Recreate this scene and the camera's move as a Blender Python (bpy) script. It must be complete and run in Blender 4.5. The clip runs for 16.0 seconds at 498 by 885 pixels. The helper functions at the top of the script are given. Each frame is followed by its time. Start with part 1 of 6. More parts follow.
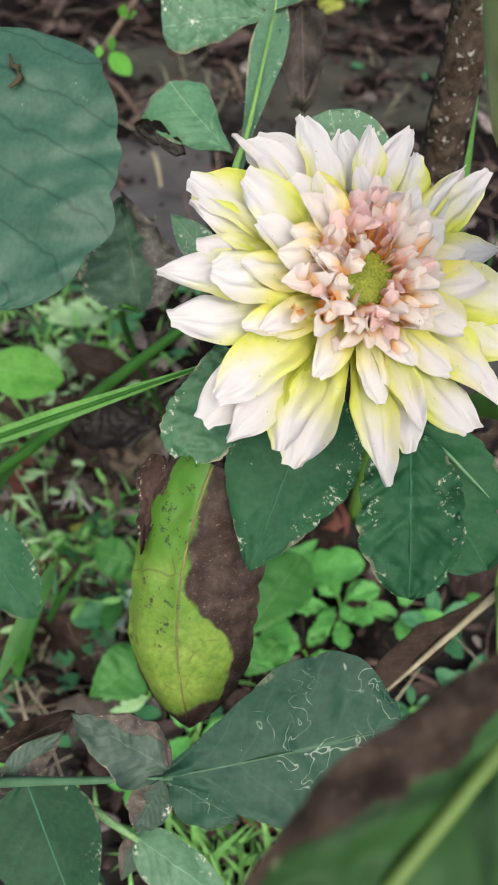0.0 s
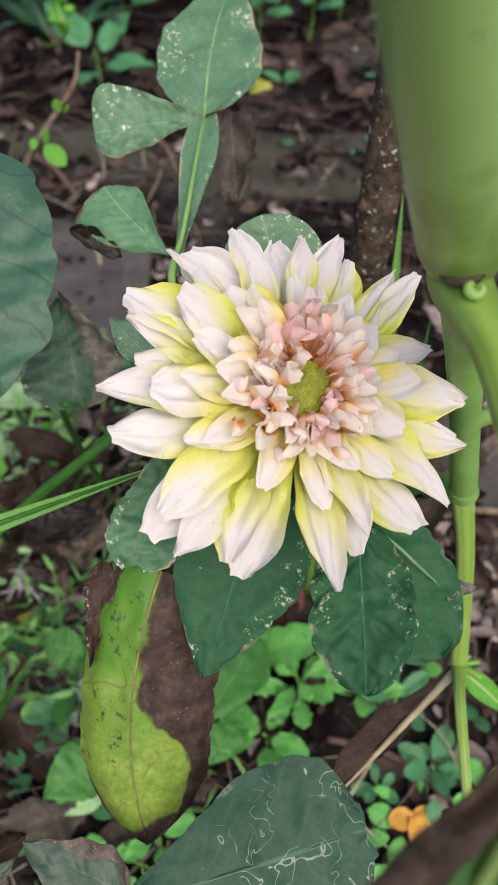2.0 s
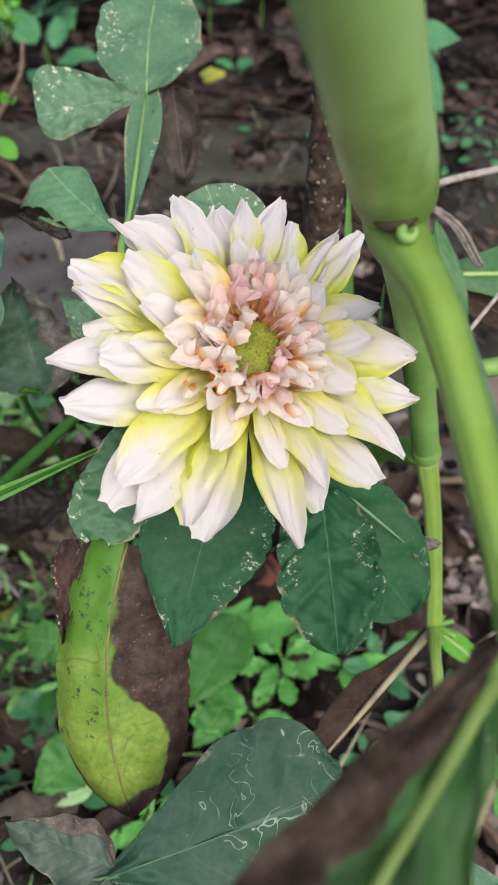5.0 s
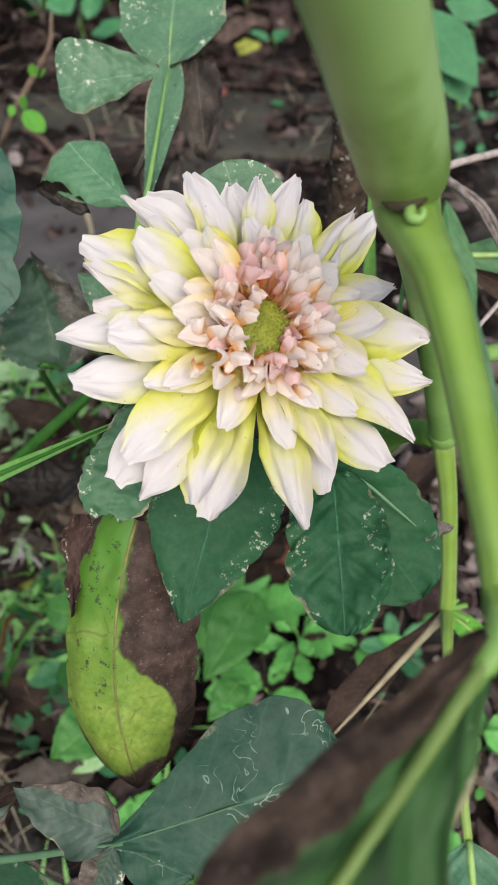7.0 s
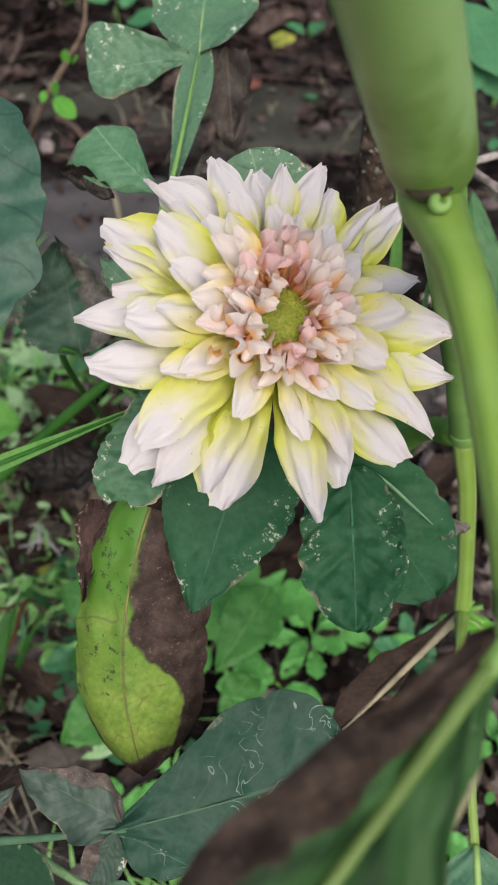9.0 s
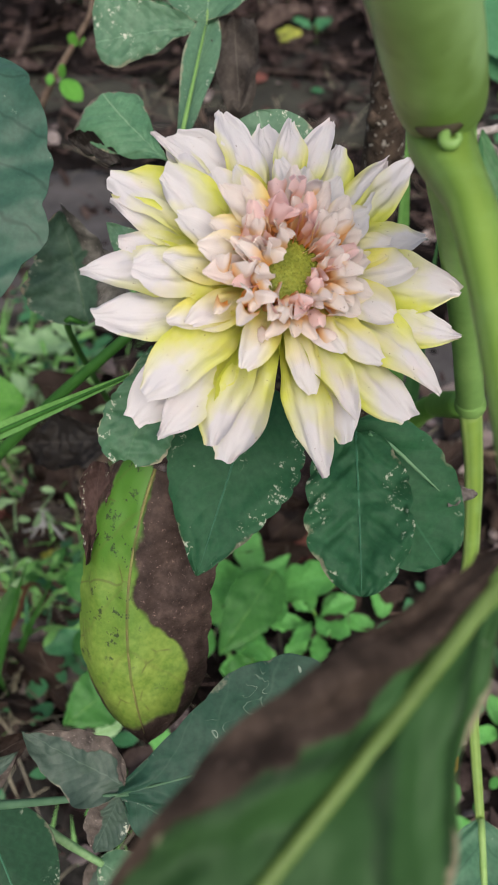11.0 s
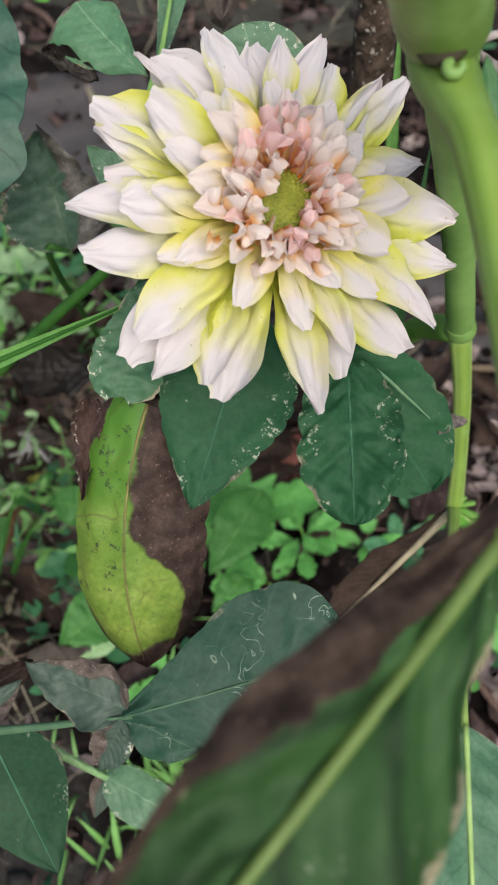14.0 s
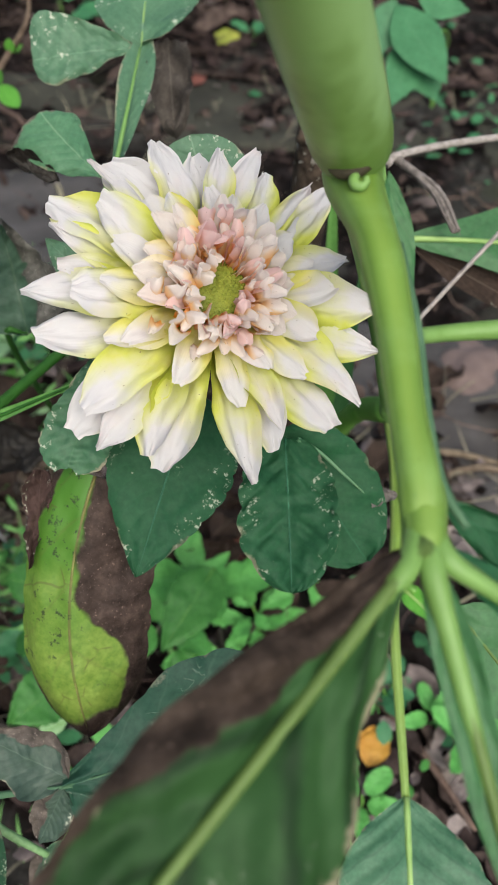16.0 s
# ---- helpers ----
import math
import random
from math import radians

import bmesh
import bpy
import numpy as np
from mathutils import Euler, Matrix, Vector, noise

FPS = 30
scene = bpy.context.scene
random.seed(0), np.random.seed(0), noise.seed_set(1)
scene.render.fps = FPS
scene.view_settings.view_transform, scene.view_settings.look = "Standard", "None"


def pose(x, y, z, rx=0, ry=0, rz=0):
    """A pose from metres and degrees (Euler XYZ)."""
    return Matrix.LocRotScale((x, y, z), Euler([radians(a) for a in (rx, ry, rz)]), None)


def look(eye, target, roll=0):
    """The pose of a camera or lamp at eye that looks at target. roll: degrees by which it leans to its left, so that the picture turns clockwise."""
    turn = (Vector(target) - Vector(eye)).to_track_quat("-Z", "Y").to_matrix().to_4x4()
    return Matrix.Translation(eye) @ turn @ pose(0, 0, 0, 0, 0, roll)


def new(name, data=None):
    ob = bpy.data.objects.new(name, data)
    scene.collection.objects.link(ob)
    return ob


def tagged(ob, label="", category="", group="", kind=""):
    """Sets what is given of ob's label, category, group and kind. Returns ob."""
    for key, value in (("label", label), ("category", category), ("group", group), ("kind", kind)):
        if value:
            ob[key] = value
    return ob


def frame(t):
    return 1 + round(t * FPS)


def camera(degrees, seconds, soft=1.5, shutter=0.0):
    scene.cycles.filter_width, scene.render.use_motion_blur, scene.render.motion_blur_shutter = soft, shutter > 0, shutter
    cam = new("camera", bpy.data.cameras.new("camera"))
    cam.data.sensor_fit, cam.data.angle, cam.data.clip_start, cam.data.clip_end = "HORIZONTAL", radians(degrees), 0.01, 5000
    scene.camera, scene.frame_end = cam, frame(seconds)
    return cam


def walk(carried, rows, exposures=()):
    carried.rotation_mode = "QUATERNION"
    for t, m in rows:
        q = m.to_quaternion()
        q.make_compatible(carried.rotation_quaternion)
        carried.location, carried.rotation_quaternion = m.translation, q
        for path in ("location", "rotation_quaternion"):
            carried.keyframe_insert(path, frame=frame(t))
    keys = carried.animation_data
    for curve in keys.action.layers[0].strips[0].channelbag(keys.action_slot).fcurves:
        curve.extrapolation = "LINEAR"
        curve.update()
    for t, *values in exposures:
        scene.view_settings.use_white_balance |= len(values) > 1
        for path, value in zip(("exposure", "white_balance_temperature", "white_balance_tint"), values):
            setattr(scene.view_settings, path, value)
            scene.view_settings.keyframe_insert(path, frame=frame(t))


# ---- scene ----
# camera and its walk
cam = camera(35.12, 16.0)
cam.data.dof.use_dof, cam.data.dof.focus_distance, cam.data.dof.aperture_fstop = True, 0.285, 19.0
PATH = [
    (0, (-0.01690, -0.00463, 0.64506), (-0.03931, 0.29887, 0.24834), 1.87),
    (0.5, (-0.01917, 0.00425, 0.65993), (-0.03331, 0.31141, 0.26565), 1.12),
    (1, (-0.01543, 0.00539, 0.66036), (-0.01182, 0.31910, 0.27104), 3.16),
    (1.5, (-0.01426, 0.01001, 0.66275), (-0.01123, 0.33274, 0.28086), 3.36),
    (2, (-0.01648, 0.00989, 0.65515), (-0.00956, 0.34327, 0.28258), 3.37),
    (2.5, (-0.01935, 0.00795, 0.65446), (-0.00378, 0.35229, 0.29226), 3.96),
    (3, (-0.02029, 0.00737, 0.65199), (-0.00699, 0.35598, 0.29381), 1.95),
    (3.5, (-0.01323, 0.00117, 0.64939), (0.00133, 0.34710, 0.28866), 1.58),
    (6, (-0.00512, -0.00023, 0.65042), (0.01610, 0.32455, 0.27086), 1.48),
    (6.5, (-0.00175, -0.00243, 0.65083), (0.01549, 0.32159, 0.27042), 2.11),
    (7, (0.00011, 0.00128, 0.65008), (-0.00016, 0.32130, 0.26591), 0.16),
    (7.5, (-0.00109, 0.00181, 0.64723), (-0.01430, 0.32371, 0.26486), -0.61),
    (8, (0.00007, 0.00081, 0.64673), (-0.01040, 0.32181, 0.26353), -0.29),
    (8.5, (0.00268, 0.00311, 0.64744), (-0.01072, 0.32038, 0.26123), 0.02),
    (11, (0.00259, -0.00972, 0.63519), (-0.01480, 0.30899, 0.25032), 0.04),
    (11.5, (-0.00135, -0.00289, 0.63086), (-0.03483, 0.31970, 0.25032), -2.58),
    (12, (-0.00494, -0.00233, 0.62904), (-0.03108, 0.33093, 0.25722), -1.56),
    (12.5, (-0.00430, -0.00094, 0.63066), (-0.03726, 0.31260, 0.24257), -2.91),
    (13, (-0.00297, -0.00317, 0.63640), (-0.03263, 0.29060, 0.23288), -3.05),
    (13.5, (-0.00225, -0.00383, 0.64115), (-0.01870, 0.27491, 0.22637), -0.97),
    (14, (-0.00301, -0.00227, 0.64014), (-0.00528, 0.27109, 0.22149), 1.07),
    (14.5, (0.00071, -0.00360, 0.64534), (0.01179, 0.26790, 0.22562), 3.19),
    (15, (0.00791, -0.00715, 0.64909), (0.03055, 0.27063, 0.23397), 4.64),
    (15.5, (0.01266, -0.01203, 0.64873), (0.04055, 0.27785, 0.24230), 5.49),
    (16, (0.00659, -0.01790, 0.65303), (0.02487, 0.29958, 0.26719), 4.47),
]
EXPOSURES = [(0.0, 0.80, 6560, 4), (0.5, 0.76, 6650, 5), (1.0, 0.71, 6650, 8), (2.0, 0.73, 6700, 10), (3.5, 0.72, 6630, 9), (6.0, 0.76, 6570, 8), (6.5, 0.71, 6570, 8), (7.5, 0.72, 6570, 7), (8.0, 0.70, 6570, 7), (8.5, 0.54, 6570, 9), (11.0, 0.52, 6560, 9), (11.5, 0.65, 6560, 9), (12.0, 0.38, 6560, 9), (12.5, 0.41, 6560, 8), (13.0, 0.61, 6560, 9), (13.5, 0.53, 6620, 8), (14.0, 0.60, 6560, 9), (14.5, 0.79, 6540, 9), (15.0, 0.66, 6560, 8), (15.5, 0.59, 6520, 6), (16.0, 0.63, 6460, 3)]
walk(cam, [(t, look(eye, target, roll)) for t, eye, target, roll in PATH], EXPOSURES)

# ---- world and sun: bright overcast sky over a shaded bed ----
SUN_ELEVATION, SUN_ROTATION = radians(50), radians(164)
world = bpy.data.worlds.new("world")
scene.world = world
world.use_nodes = True
wn = world.node_tree.nodes
sky = wn.new("ShaderNodeTexSky")
sky.sky_type, sky.sun_disc, sky.sun_elevation, sky.sun_rotation = "NISHITA", False, SUN_ELEVATION, SUN_ROTATION
sky.air_density, sky.dust_density, sky.ozone_density = 1.0, 4.0, 0.6
wn["Background"].inputs["Strength"].default_value = 0.112
world.node_tree.links.new(sky.outputs["Color"], wn["Background"].inputs["Color"])
sun = new("sun", bpy.data.lights.new("sun", "SUN"))
sun.data.energy, sun.data.angle, sun.data.color = 2.1, radians(62), (1.0, 0.97, 0.92)
sun.matrix_world = look((0.35, -0.9, 1.7), (0.0, 0.3, 0.2))

# ---- materials ----


class Mat:
    """A node material with short calls."""

    def __init__(self, name, rough=0.6, spec=0.4):
        self.mat = bpy.data.materials.new(name)
        self.mat.use_nodes = True
        self.nt = self.mat.node_tree
        self.bsdf = self.nt.nodes["Principled BSDF"]
        self.bsdf.inputs["Roughness"].default_value = rough
        self.bsdf.inputs["Specular IOR Level"].default_value = spec
        self.tc = self.nt.nodes.new("ShaderNodeTexCoord")

    def node(self, kind, **inputs):
        n = self.nt.nodes.new(kind)
        for key, value in inputs.items():
            self.put(n, key.replace("_", " "), value)
        return n

    def put(self, n, key, value):
        sock = n.inputs[int(key)] if key.isdigit() else n.inputs[key]
        if isinstance(value, bpy.types.NodeSocket):
            self.nt.links.new(value, sock)
        else:
            sock.default_value = value

    def noise(self, scale, detail=3.0, rough=0.55, vec=None, distortion=0.0):
        n = self.node("ShaderNodeTexNoise", Scale=scale, Detail=detail, Roughness=rough, Distortion=distortion)
        self.nt.links.new(vec or self.tc.outputs["Object"], n.inputs["Vector"])
        return n.outputs["Fac"]

    def math(self, op, a, b=0.0, clamp=False):
        n = self.nt.nodes.new("ShaderNodeMath")
        n.operation, n.use_clamp = op, clamp
        self.put(n, "0", a), self.put(n, "1", b)
        return n.outputs[0]

    def ramp(self, fac, *stops):
        n = self.nt.nodes.new("ShaderNodeValToRGB")
        while len(n.color_ramp.elements) < len(stops):
            n.color_ramp.elements.new(0.5)
        for e, (p, c) in zip(n.color_ramp.elements, stops):
            e.position, e.color = p, (*c, 1) if len(c) == 3 else c
        self.nt.links.new(fac, n.inputs["Fac"])
        return n.outputs["Color"]

    def step(self, fac, lo, hi):
        n = self.node("ShaderNodeMapRange")
        n.interpolation_type = "SMOOTHSTEP"
        self.put(n, "Value", fac), self.put(n, "From Min", lo), self.put(n, "From Max", hi)
        return n.outputs["Result"]

    def mix(self, fac, a, b, blend="MIX"):
        n = self.nt.nodes.new("ShaderNodeMix")
        n.data_type, n.blend_type = "RGBA", blend
        for i, v in ((0, fac), (6, a), (7, b)):
            if isinstance(v, bpy.types.NodeSocket):
                self.nt.links.new(v, n.inputs[i])
            else:
                n.inputs[i].default_value = (*v, 1) if i else v
        return n.outputs[2]

    def uv(self):
        s = self.node("ShaderNodeSeparateXYZ")
        self.nt.links.new(self.tc.outputs["UV"], s.inputs[0])
        return s.outputs["X"], s.outputs["Y"]

    def rand(self):
        return self.nt.nodes.new("ShaderNodeObjectInfo").outputs["Random"]

    def island(self):
        return self.nt.nodes.new("ShaderNodeNewGeometry").outputs["Random Per Island"]

    def bump(self, height, strength=0.4, dist=0.001):
        b = self.node("ShaderNodeBump", Height=height, Strength=strength, Distance=dist)
        self.nt.links.new(b.outputs["Normal"], self.bsdf.inputs["Normal"])

    def done(self, colour, lucent=0.0):
        self.put(self.bsdf, "Base Color", colour)
        if lucent:
            out = self.nt.nodes["Material Output"]
            tr = self.node("ShaderNodeBsdfTranslucent", Color=colour)
            mx = self.node("ShaderNodeMixShader", Fac=lucent)
            self.nt.links.new(self.bsdf.outputs[0], mx.inputs[1])
            self.nt.links.new(tr.outputs[0], mx.inputs[2])
            self.nt.links.new(mx.outputs[0], out.inputs["Surface"])
        return self.mat


def leaf_mat(name, dark, light, vein, specks=0.0, brown=None, brown_colour=(0.07, 0.045, 0.032), miner=0.0,
             veins=9.0, rough=0.5, lucent=0.12, edge=0.0, scale=1.0, vein_mix=0.35, spec=0.3, wobble=0.45, blotch=0.0, greener=None, rimward=0.16, side_vein=0.22, vein_wide=0.07, edge_at=0.98):
    """Leaf skin: mottled green, side veins that slant to the tip, pale specks, dead brown areas and miners' trails.
    brown: 'right', 'left', 'tip', 'margin' or None, with an amount."""
    m = Mat(name, rough, spec)
    u, v = m.uv()
    big, fine = m.noise(60 * scale, 4), m.noise(420 * scale, 4)
    col = m.ramp(big, (0.3, dark), (0.7, light))
    col = m.mix(0.3, col, m.ramp(fine, (0.3, tuple(c * 0.6 for c in dark)), (0.7, tuple(min(1, c * 1.3) for c in light))))
    away = m.math("ABSOLUTE", m.math("SUBTRACT", v, 0.5))
    slant = m.math("SUBTRACT", u, m.math("MULTIPLY", away, 0.55))
    warp = m.math("MULTIPLY", m.math("SUBTRACT", m.noise(70 * scale, 2), 0.5), 0.09)
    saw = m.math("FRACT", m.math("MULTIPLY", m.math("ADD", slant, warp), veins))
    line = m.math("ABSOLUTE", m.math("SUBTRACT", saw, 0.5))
    # vein_wide sets the vein line width; broad lines also paint groove shade
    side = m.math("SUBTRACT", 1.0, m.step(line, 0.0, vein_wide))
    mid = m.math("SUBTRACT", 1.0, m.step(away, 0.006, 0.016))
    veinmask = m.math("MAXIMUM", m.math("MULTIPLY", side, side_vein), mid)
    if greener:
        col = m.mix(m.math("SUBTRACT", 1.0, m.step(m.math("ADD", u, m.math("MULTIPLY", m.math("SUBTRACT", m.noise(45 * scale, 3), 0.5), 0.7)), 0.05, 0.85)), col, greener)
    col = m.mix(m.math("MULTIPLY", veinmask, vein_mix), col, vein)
    height = m.math("ADD", m.math("MULTIPLY", m.step(line, 0.0, 0.4), 0.8), m.math("MULTIPLY", fine, 0.4))
    height = m.math("ADD", height, m.math("MULTIPLY", m.noise(150 * scale, 3), 0.6))
    if blotch:
        # dark spots, and cracks in the yellow skin
        ink = m.math("MULTIPLY", m.step(m.noise(210 * scale, 4, 0.7), 0.56, 0.64), m.step(m.math("SUBTRACT", m.noise(70 * scale, 2), m.math("MULTIPLY", u, 0.35)), 0.28, 0.4))
        col = m.mix(m.math("MULTIPLY", ink, blotch), col, (0.03, 0.045, 0.02))
        cracks = m.node("ShaderNodeTexVoronoi", Scale=85.0)
        cracks.feature = "DISTANCE_TO_EDGE"
        m.nt.links.new(m.tc.outputs["Object"], cracks.inputs["Vector"])
        crack = m.math("MULTIPLY", m.math("SUBTRACT", 1.0, m.step(cracks.outputs["Distance"], 0.01, 0.05)), m.step(m.noise(60, 2), 0.5, 0.6))
        col = m.mix(m.math("MULTIPLY", crack, 0.55 if greener else 0.0), col, (0.1, 0.09, 0.03))
    if specks:
        flake = m.step(m.noise(330 * scale, 4, 0.75), 0.57, 0.62)
        rimmed = m.math("MULTIPLY", m.step(away, 0.15, 0.5), rimward)
        some = m.step(m.math("ADD", m.noise(42 * scale, 3), rimmed), 0.80 - 0.14 * specks, 0.86 - 0.12 * specks)
        pin = m.step(m.noise(520 * scale, 1), 0.79, 0.83)
        marks = m.math("MAXIMUM", m.math("MULTIPLY", flake, some), m.math("MULTIPLY", pin, 0.7))
        col = m.mix(m.math("MULTIPLY", marks, min(1.0, 0.75 * specks + 0.1)), col, (0.46, 0.48, 0.38))
    if miner:
        nz = m.noise(75 * scale, 1.5, distortion=1.2)
        trail = m.math("SUBTRACT", 1.0, m.step(m.math("ABSOLUTE", m.math("SUBTRACT", nz, 0.5)), 0.003, 0.012))
        gaps = m.step(m.noise(45 * scale, 2), 0.47, 0.55)
        zone = m.step(u, 1.0 - miner, 1.05 - miner)
        col = m.mix(m.math("MULTIPLY", m.math("MULTIPLY", m.math("MULTIPLY", trail, gaps), zone), 0.5), col, (0.36, 0.44, 0.35))
    if edge:
        rim = m.math("ADD", m.math("MULTIPLY", away, 2.0), m.math("MULTIPLY", m.math("SUBTRACT", m.noise(75 * scale, 4, 0.65), 0.5), 0.9))
        col = m.mix(m.math("MULTIPLY", m.step(rim, edge_at, edge_at + 0.1), edge), col, (0.34, 0.28, 0.2))
    if brown:
        kind, amount = brown
        wob = m.math("MULTIPLY", m.math("SUBTRACT", m.noise(70 * scale, 3, 0.5), 0.5), wobble)
        if kind == "right":
            at = m.math("SUBTRACT", v, 0.5)
        elif kind == "fading":
            at = m.math("SUBTRACT", m.math("SUBTRACT", v, 0.5), m.math("MULTIPLY", m.step(u, 0.12, 0.70), 0.42))
        elif kind == "left":
            at = m.math("SUBTRACT", 0.5, v)
        elif kind == "tip":
            at = m.math("SUBTRACT", u, 0.5)
        elif kind == "half":
            at = m.math("SUBTRACT", m.math("SUBTRACT", 0.5, v), m.math("MULTIPLY", m.step(u, 0.34, 0.76), 0.33))
            at = m.math("MAXIMUM", at, m.math("SUBTRACT", u, 0.92))
            at = m.math("MAXIMUM", at, m.math("SUBTRACT", away, m.math("SUBTRACT", 0.52, m.math("MULTIPLY", m.step(u, 0.62, 0.9), 0.09))))
            at = m.math("MAXIMUM", at, m.math("SUBTRACT", m.math("SUBTRACT", v, 0.9), m.math("MULTIPLY", m.step(u, 0.1, 0.42), 0.15)))
        elif kind == "base":
            at = m.math("SUBTRACT", 0.5, u)
        else:
            at = m.math("SUBTRACT", away, 0.25)
        mask = m.step(m.math("ADD", at, wob), amount, amount + 0.035)
        bcol = m.ramp(m.noise(160 * scale, 5, 0.65), (0.3, tuple(c * 0.45 for c in brown_colour)), (0.55, brown_colour),
                      (0.8, tuple(min(1, c * 1.9) for c in brown_colour)))
        flecks = m.step(m.noise(700 * scale, 3, 0.7), 0.62, 0.7)
        bcol = m.mix(m.math("MULTIPLY", flecks, 0.5), bcol, tuple(min(1, c * 5) for c in brown_colour))
        col = m.mix(mask, col, bcol)
        m.put(m.bsdf, "Specular IOR Level", m.math("MULTIPLY", m.math("SUBTRACT", 1.0, m.math("MULTIPLY", mask, 0.7)), spec))
        height = m.math("ADD", height, m.math("MULTIPLY", m.math("MULTIPLY", m.noise(230 * scale, 4, 0.65), mask), 7.0))
    m.bump(height, 0.35, 0.0006)
    return m.done(col, lucent)


def two_tone(name, a, b, scale, rough=0.7, bump=0.3, dist=0.001, detail=5, random=0.0, island=0.0, third=None, spec=0.3, lucent=0.0):
    m = Mat(name, rough, spec)
    n = m.noise(scale, detail, 0.62)
    stops = [(0.3, a), (0.68, b)] + ([(0.78, third)] if third else [])
    col = m.ramp(n, *stops)
    if random or island:
        hue = m.node("ShaderNodeHueSaturation", Color=col)
        r = m.rand() if random else m.island()
        amt = random or island
        m.put(hue, "Value", m.math("ADD", 1 - amt / 2, m.math("MULTIPLY", r, amt)))
        m.put(hue, "Hue", m.math("ADD", 0.5 - 0.02, m.math("MULTIPLY", r, 0.04)))
        col = hue.outputs[0]
    m.bump(n, bump, dist)
    return m.done(col, lucent)


def petal_mat(name, base, middle, tip, yellow_to, white_from, lucent=0.3, blush=0.12):
    """Petal skin: deep at its foot, pale at its end, with fine lengthwise lines and specks of dirt."""
    m = Mat(name, 0.6, 0.2)
    u, v = m.uv()
    wob = m.math("MULTIPLY", m.math("SUBTRACT", m.noise(110, 3), 0.5), 0.3)
    r = m.math("MULTIPLY", m.math("SUBTRACT", m.rand(), 0.5), 0.3)
    away = m.math("ABSOLUTE", m.math("SUBTRACT", v, 0.5))
    lop = m.math("MULTIPLY", m.math("SUBTRACT", v, 0.5), m.math("MULTIPLY", m.math("SUBTRACT", m.rand(), 0.5), 0.9))
    at = m.math("ADD", m.math("ADD", u, wob), m.math("ADD", lop, m.math("SUBTRACT", r, m.math("MULTIPLY", away, 0.45))))
    col = m.ramp(at, (0.0, base), (yellow_to, middle), (white_from, tip))
    pink = m.step(m.noise(70, 3), 0.5, 0.7)
    col = m.mix(m.math("MULTIPLY", pink, blush), col, (0.86, 0.62, 0.6))
    lines = m.node("ShaderNodeTexWave", Scale=5.0, Distortion=3.0, Detail=2.0)
    lines.bands_direction = "Y"
    m.nt.links.new(m.tc.outputs["UV"], lines.inputs["Vector"])
    col = m.mix(m.math("MULTIPLY", m.step(m.noise(130, 4, 0.6), 0.5, 0.75), 0.16), col, (0.7, 0.66, 0.68))
    dirt = m.step(m.noise(650, 2), 0.72, 0.755)
    col = m.mix(m.math("MULTIPLY", dirt, 0.6), col, (0.2, 0.12, 0.07))
    m.bump(m.math("ADD", lines.outputs["Fac"], m.math("MULTIPLY", m.noise(200, 3), 2.0)), 0.16, 0.0003)
    return m.done(col, lucent)


GREEN_DEEP = leaf_mat("leaf_deep_green", (0.013, 0.07, 0.027), (0.023, 0.092, 0.037), (0.04, 0.15, 0.08), 0.5, edge=0.2, spec=0.2, rough=0.58)
# darkened deep green: shade on one low leaf put into its colour
GREEN_SHADED = leaf_mat("leaf_shaded_green", (0.009, 0.038, 0.017), (0.017, 0.06, 0.027), (0.04, 0.1, 0.055), 0.6, edge=0.4, spec=0.2, rough=0.58, veins=6)
GREEN_DEEP_SPECKLED = leaf_mat("leaf_deep_green_speckled", (0.014, 0.07, 0.029), (0.025, 0.093, 0.04), (0.04, 0.14, 0.08), 0.85, edge=0.5, rimward=0.27, spec=0.2, rough=0.58)
GREEN_GREY = leaf_mat("leaf_grey_green", (0.015, 0.050, 0.031), (0.024, 0.068, 0.043), (0.11, 0.2, 0.13), 0.75, miner=0.6, edge=0.3, veins=5, spec=0.2)
GREEN_BLUE = leaf_mat("leaf_blue_green", (0.028, 0.078, 0.052), (0.043, 0.104, 0.069), (0.012, 0.04, 0.026), 0.3, veins=5.5, rough=0.45, vein_mix=0.9, side_vein=0.7)
GREEN_TOP = leaf_mat("leaf_specked_green", (0.06, 0.14, 0.078), (0.094, 0.185, 0.106), (0.25, 0.38, 0.25), 1.7, edge=0.6, rimward=0.17)
GREEN_TOP_BURNT = leaf_mat("leaf_burnt_tip", (0.065, 0.17, 0.085), (0.1, 0.215, 0.115), (0.3, 0.4, 0.26), 0.9, ("tip", 0.40), (0.12, 0.1, 0.085), edge=0.9)
LOW_LEAF = leaf_mat("leaf_low_green", (0.034, 0.11, 0.054), (0.07, 0.168, 0.09), (0.014, 0.052, 0.025), 1.0, edge=0.8, veins=7, side_vein=0.55, vein_mix=0.7, vein_wide=0.09, spec=0.45)
OLIVE = leaf_mat("leaf_olive", (0.045, 0.12, 0.06), (0.07, 0.165, 0.085), (0.1, 0.2, 0.1), 1.05, edge=0.8, rimward=0.25)
YELLOWING = leaf_mat("leaf_yellowing", (0.095, 0.19, 0.02), (0.26, 0.345, 0.07), (0.12, 0.11, 0.035), 0.2, ("half", 0.0), (0.062, 0.042, 0.035), veins=4, vein_mix=0.75, side_vein=0.3, wobble=0.16, blotch=0.9, greener=(0.07, 0.19, 0.02))
CRISP = leaf_mat("leaf_crisp_brown", (0.03, 0.017, 0.015), (0.075, 0.045, 0.04), (0.1, 0.07, 0.06), 1.5, None, rough=0.8, lucent=0.05, spec=0.12, edge=0.5, rimward=0.3)
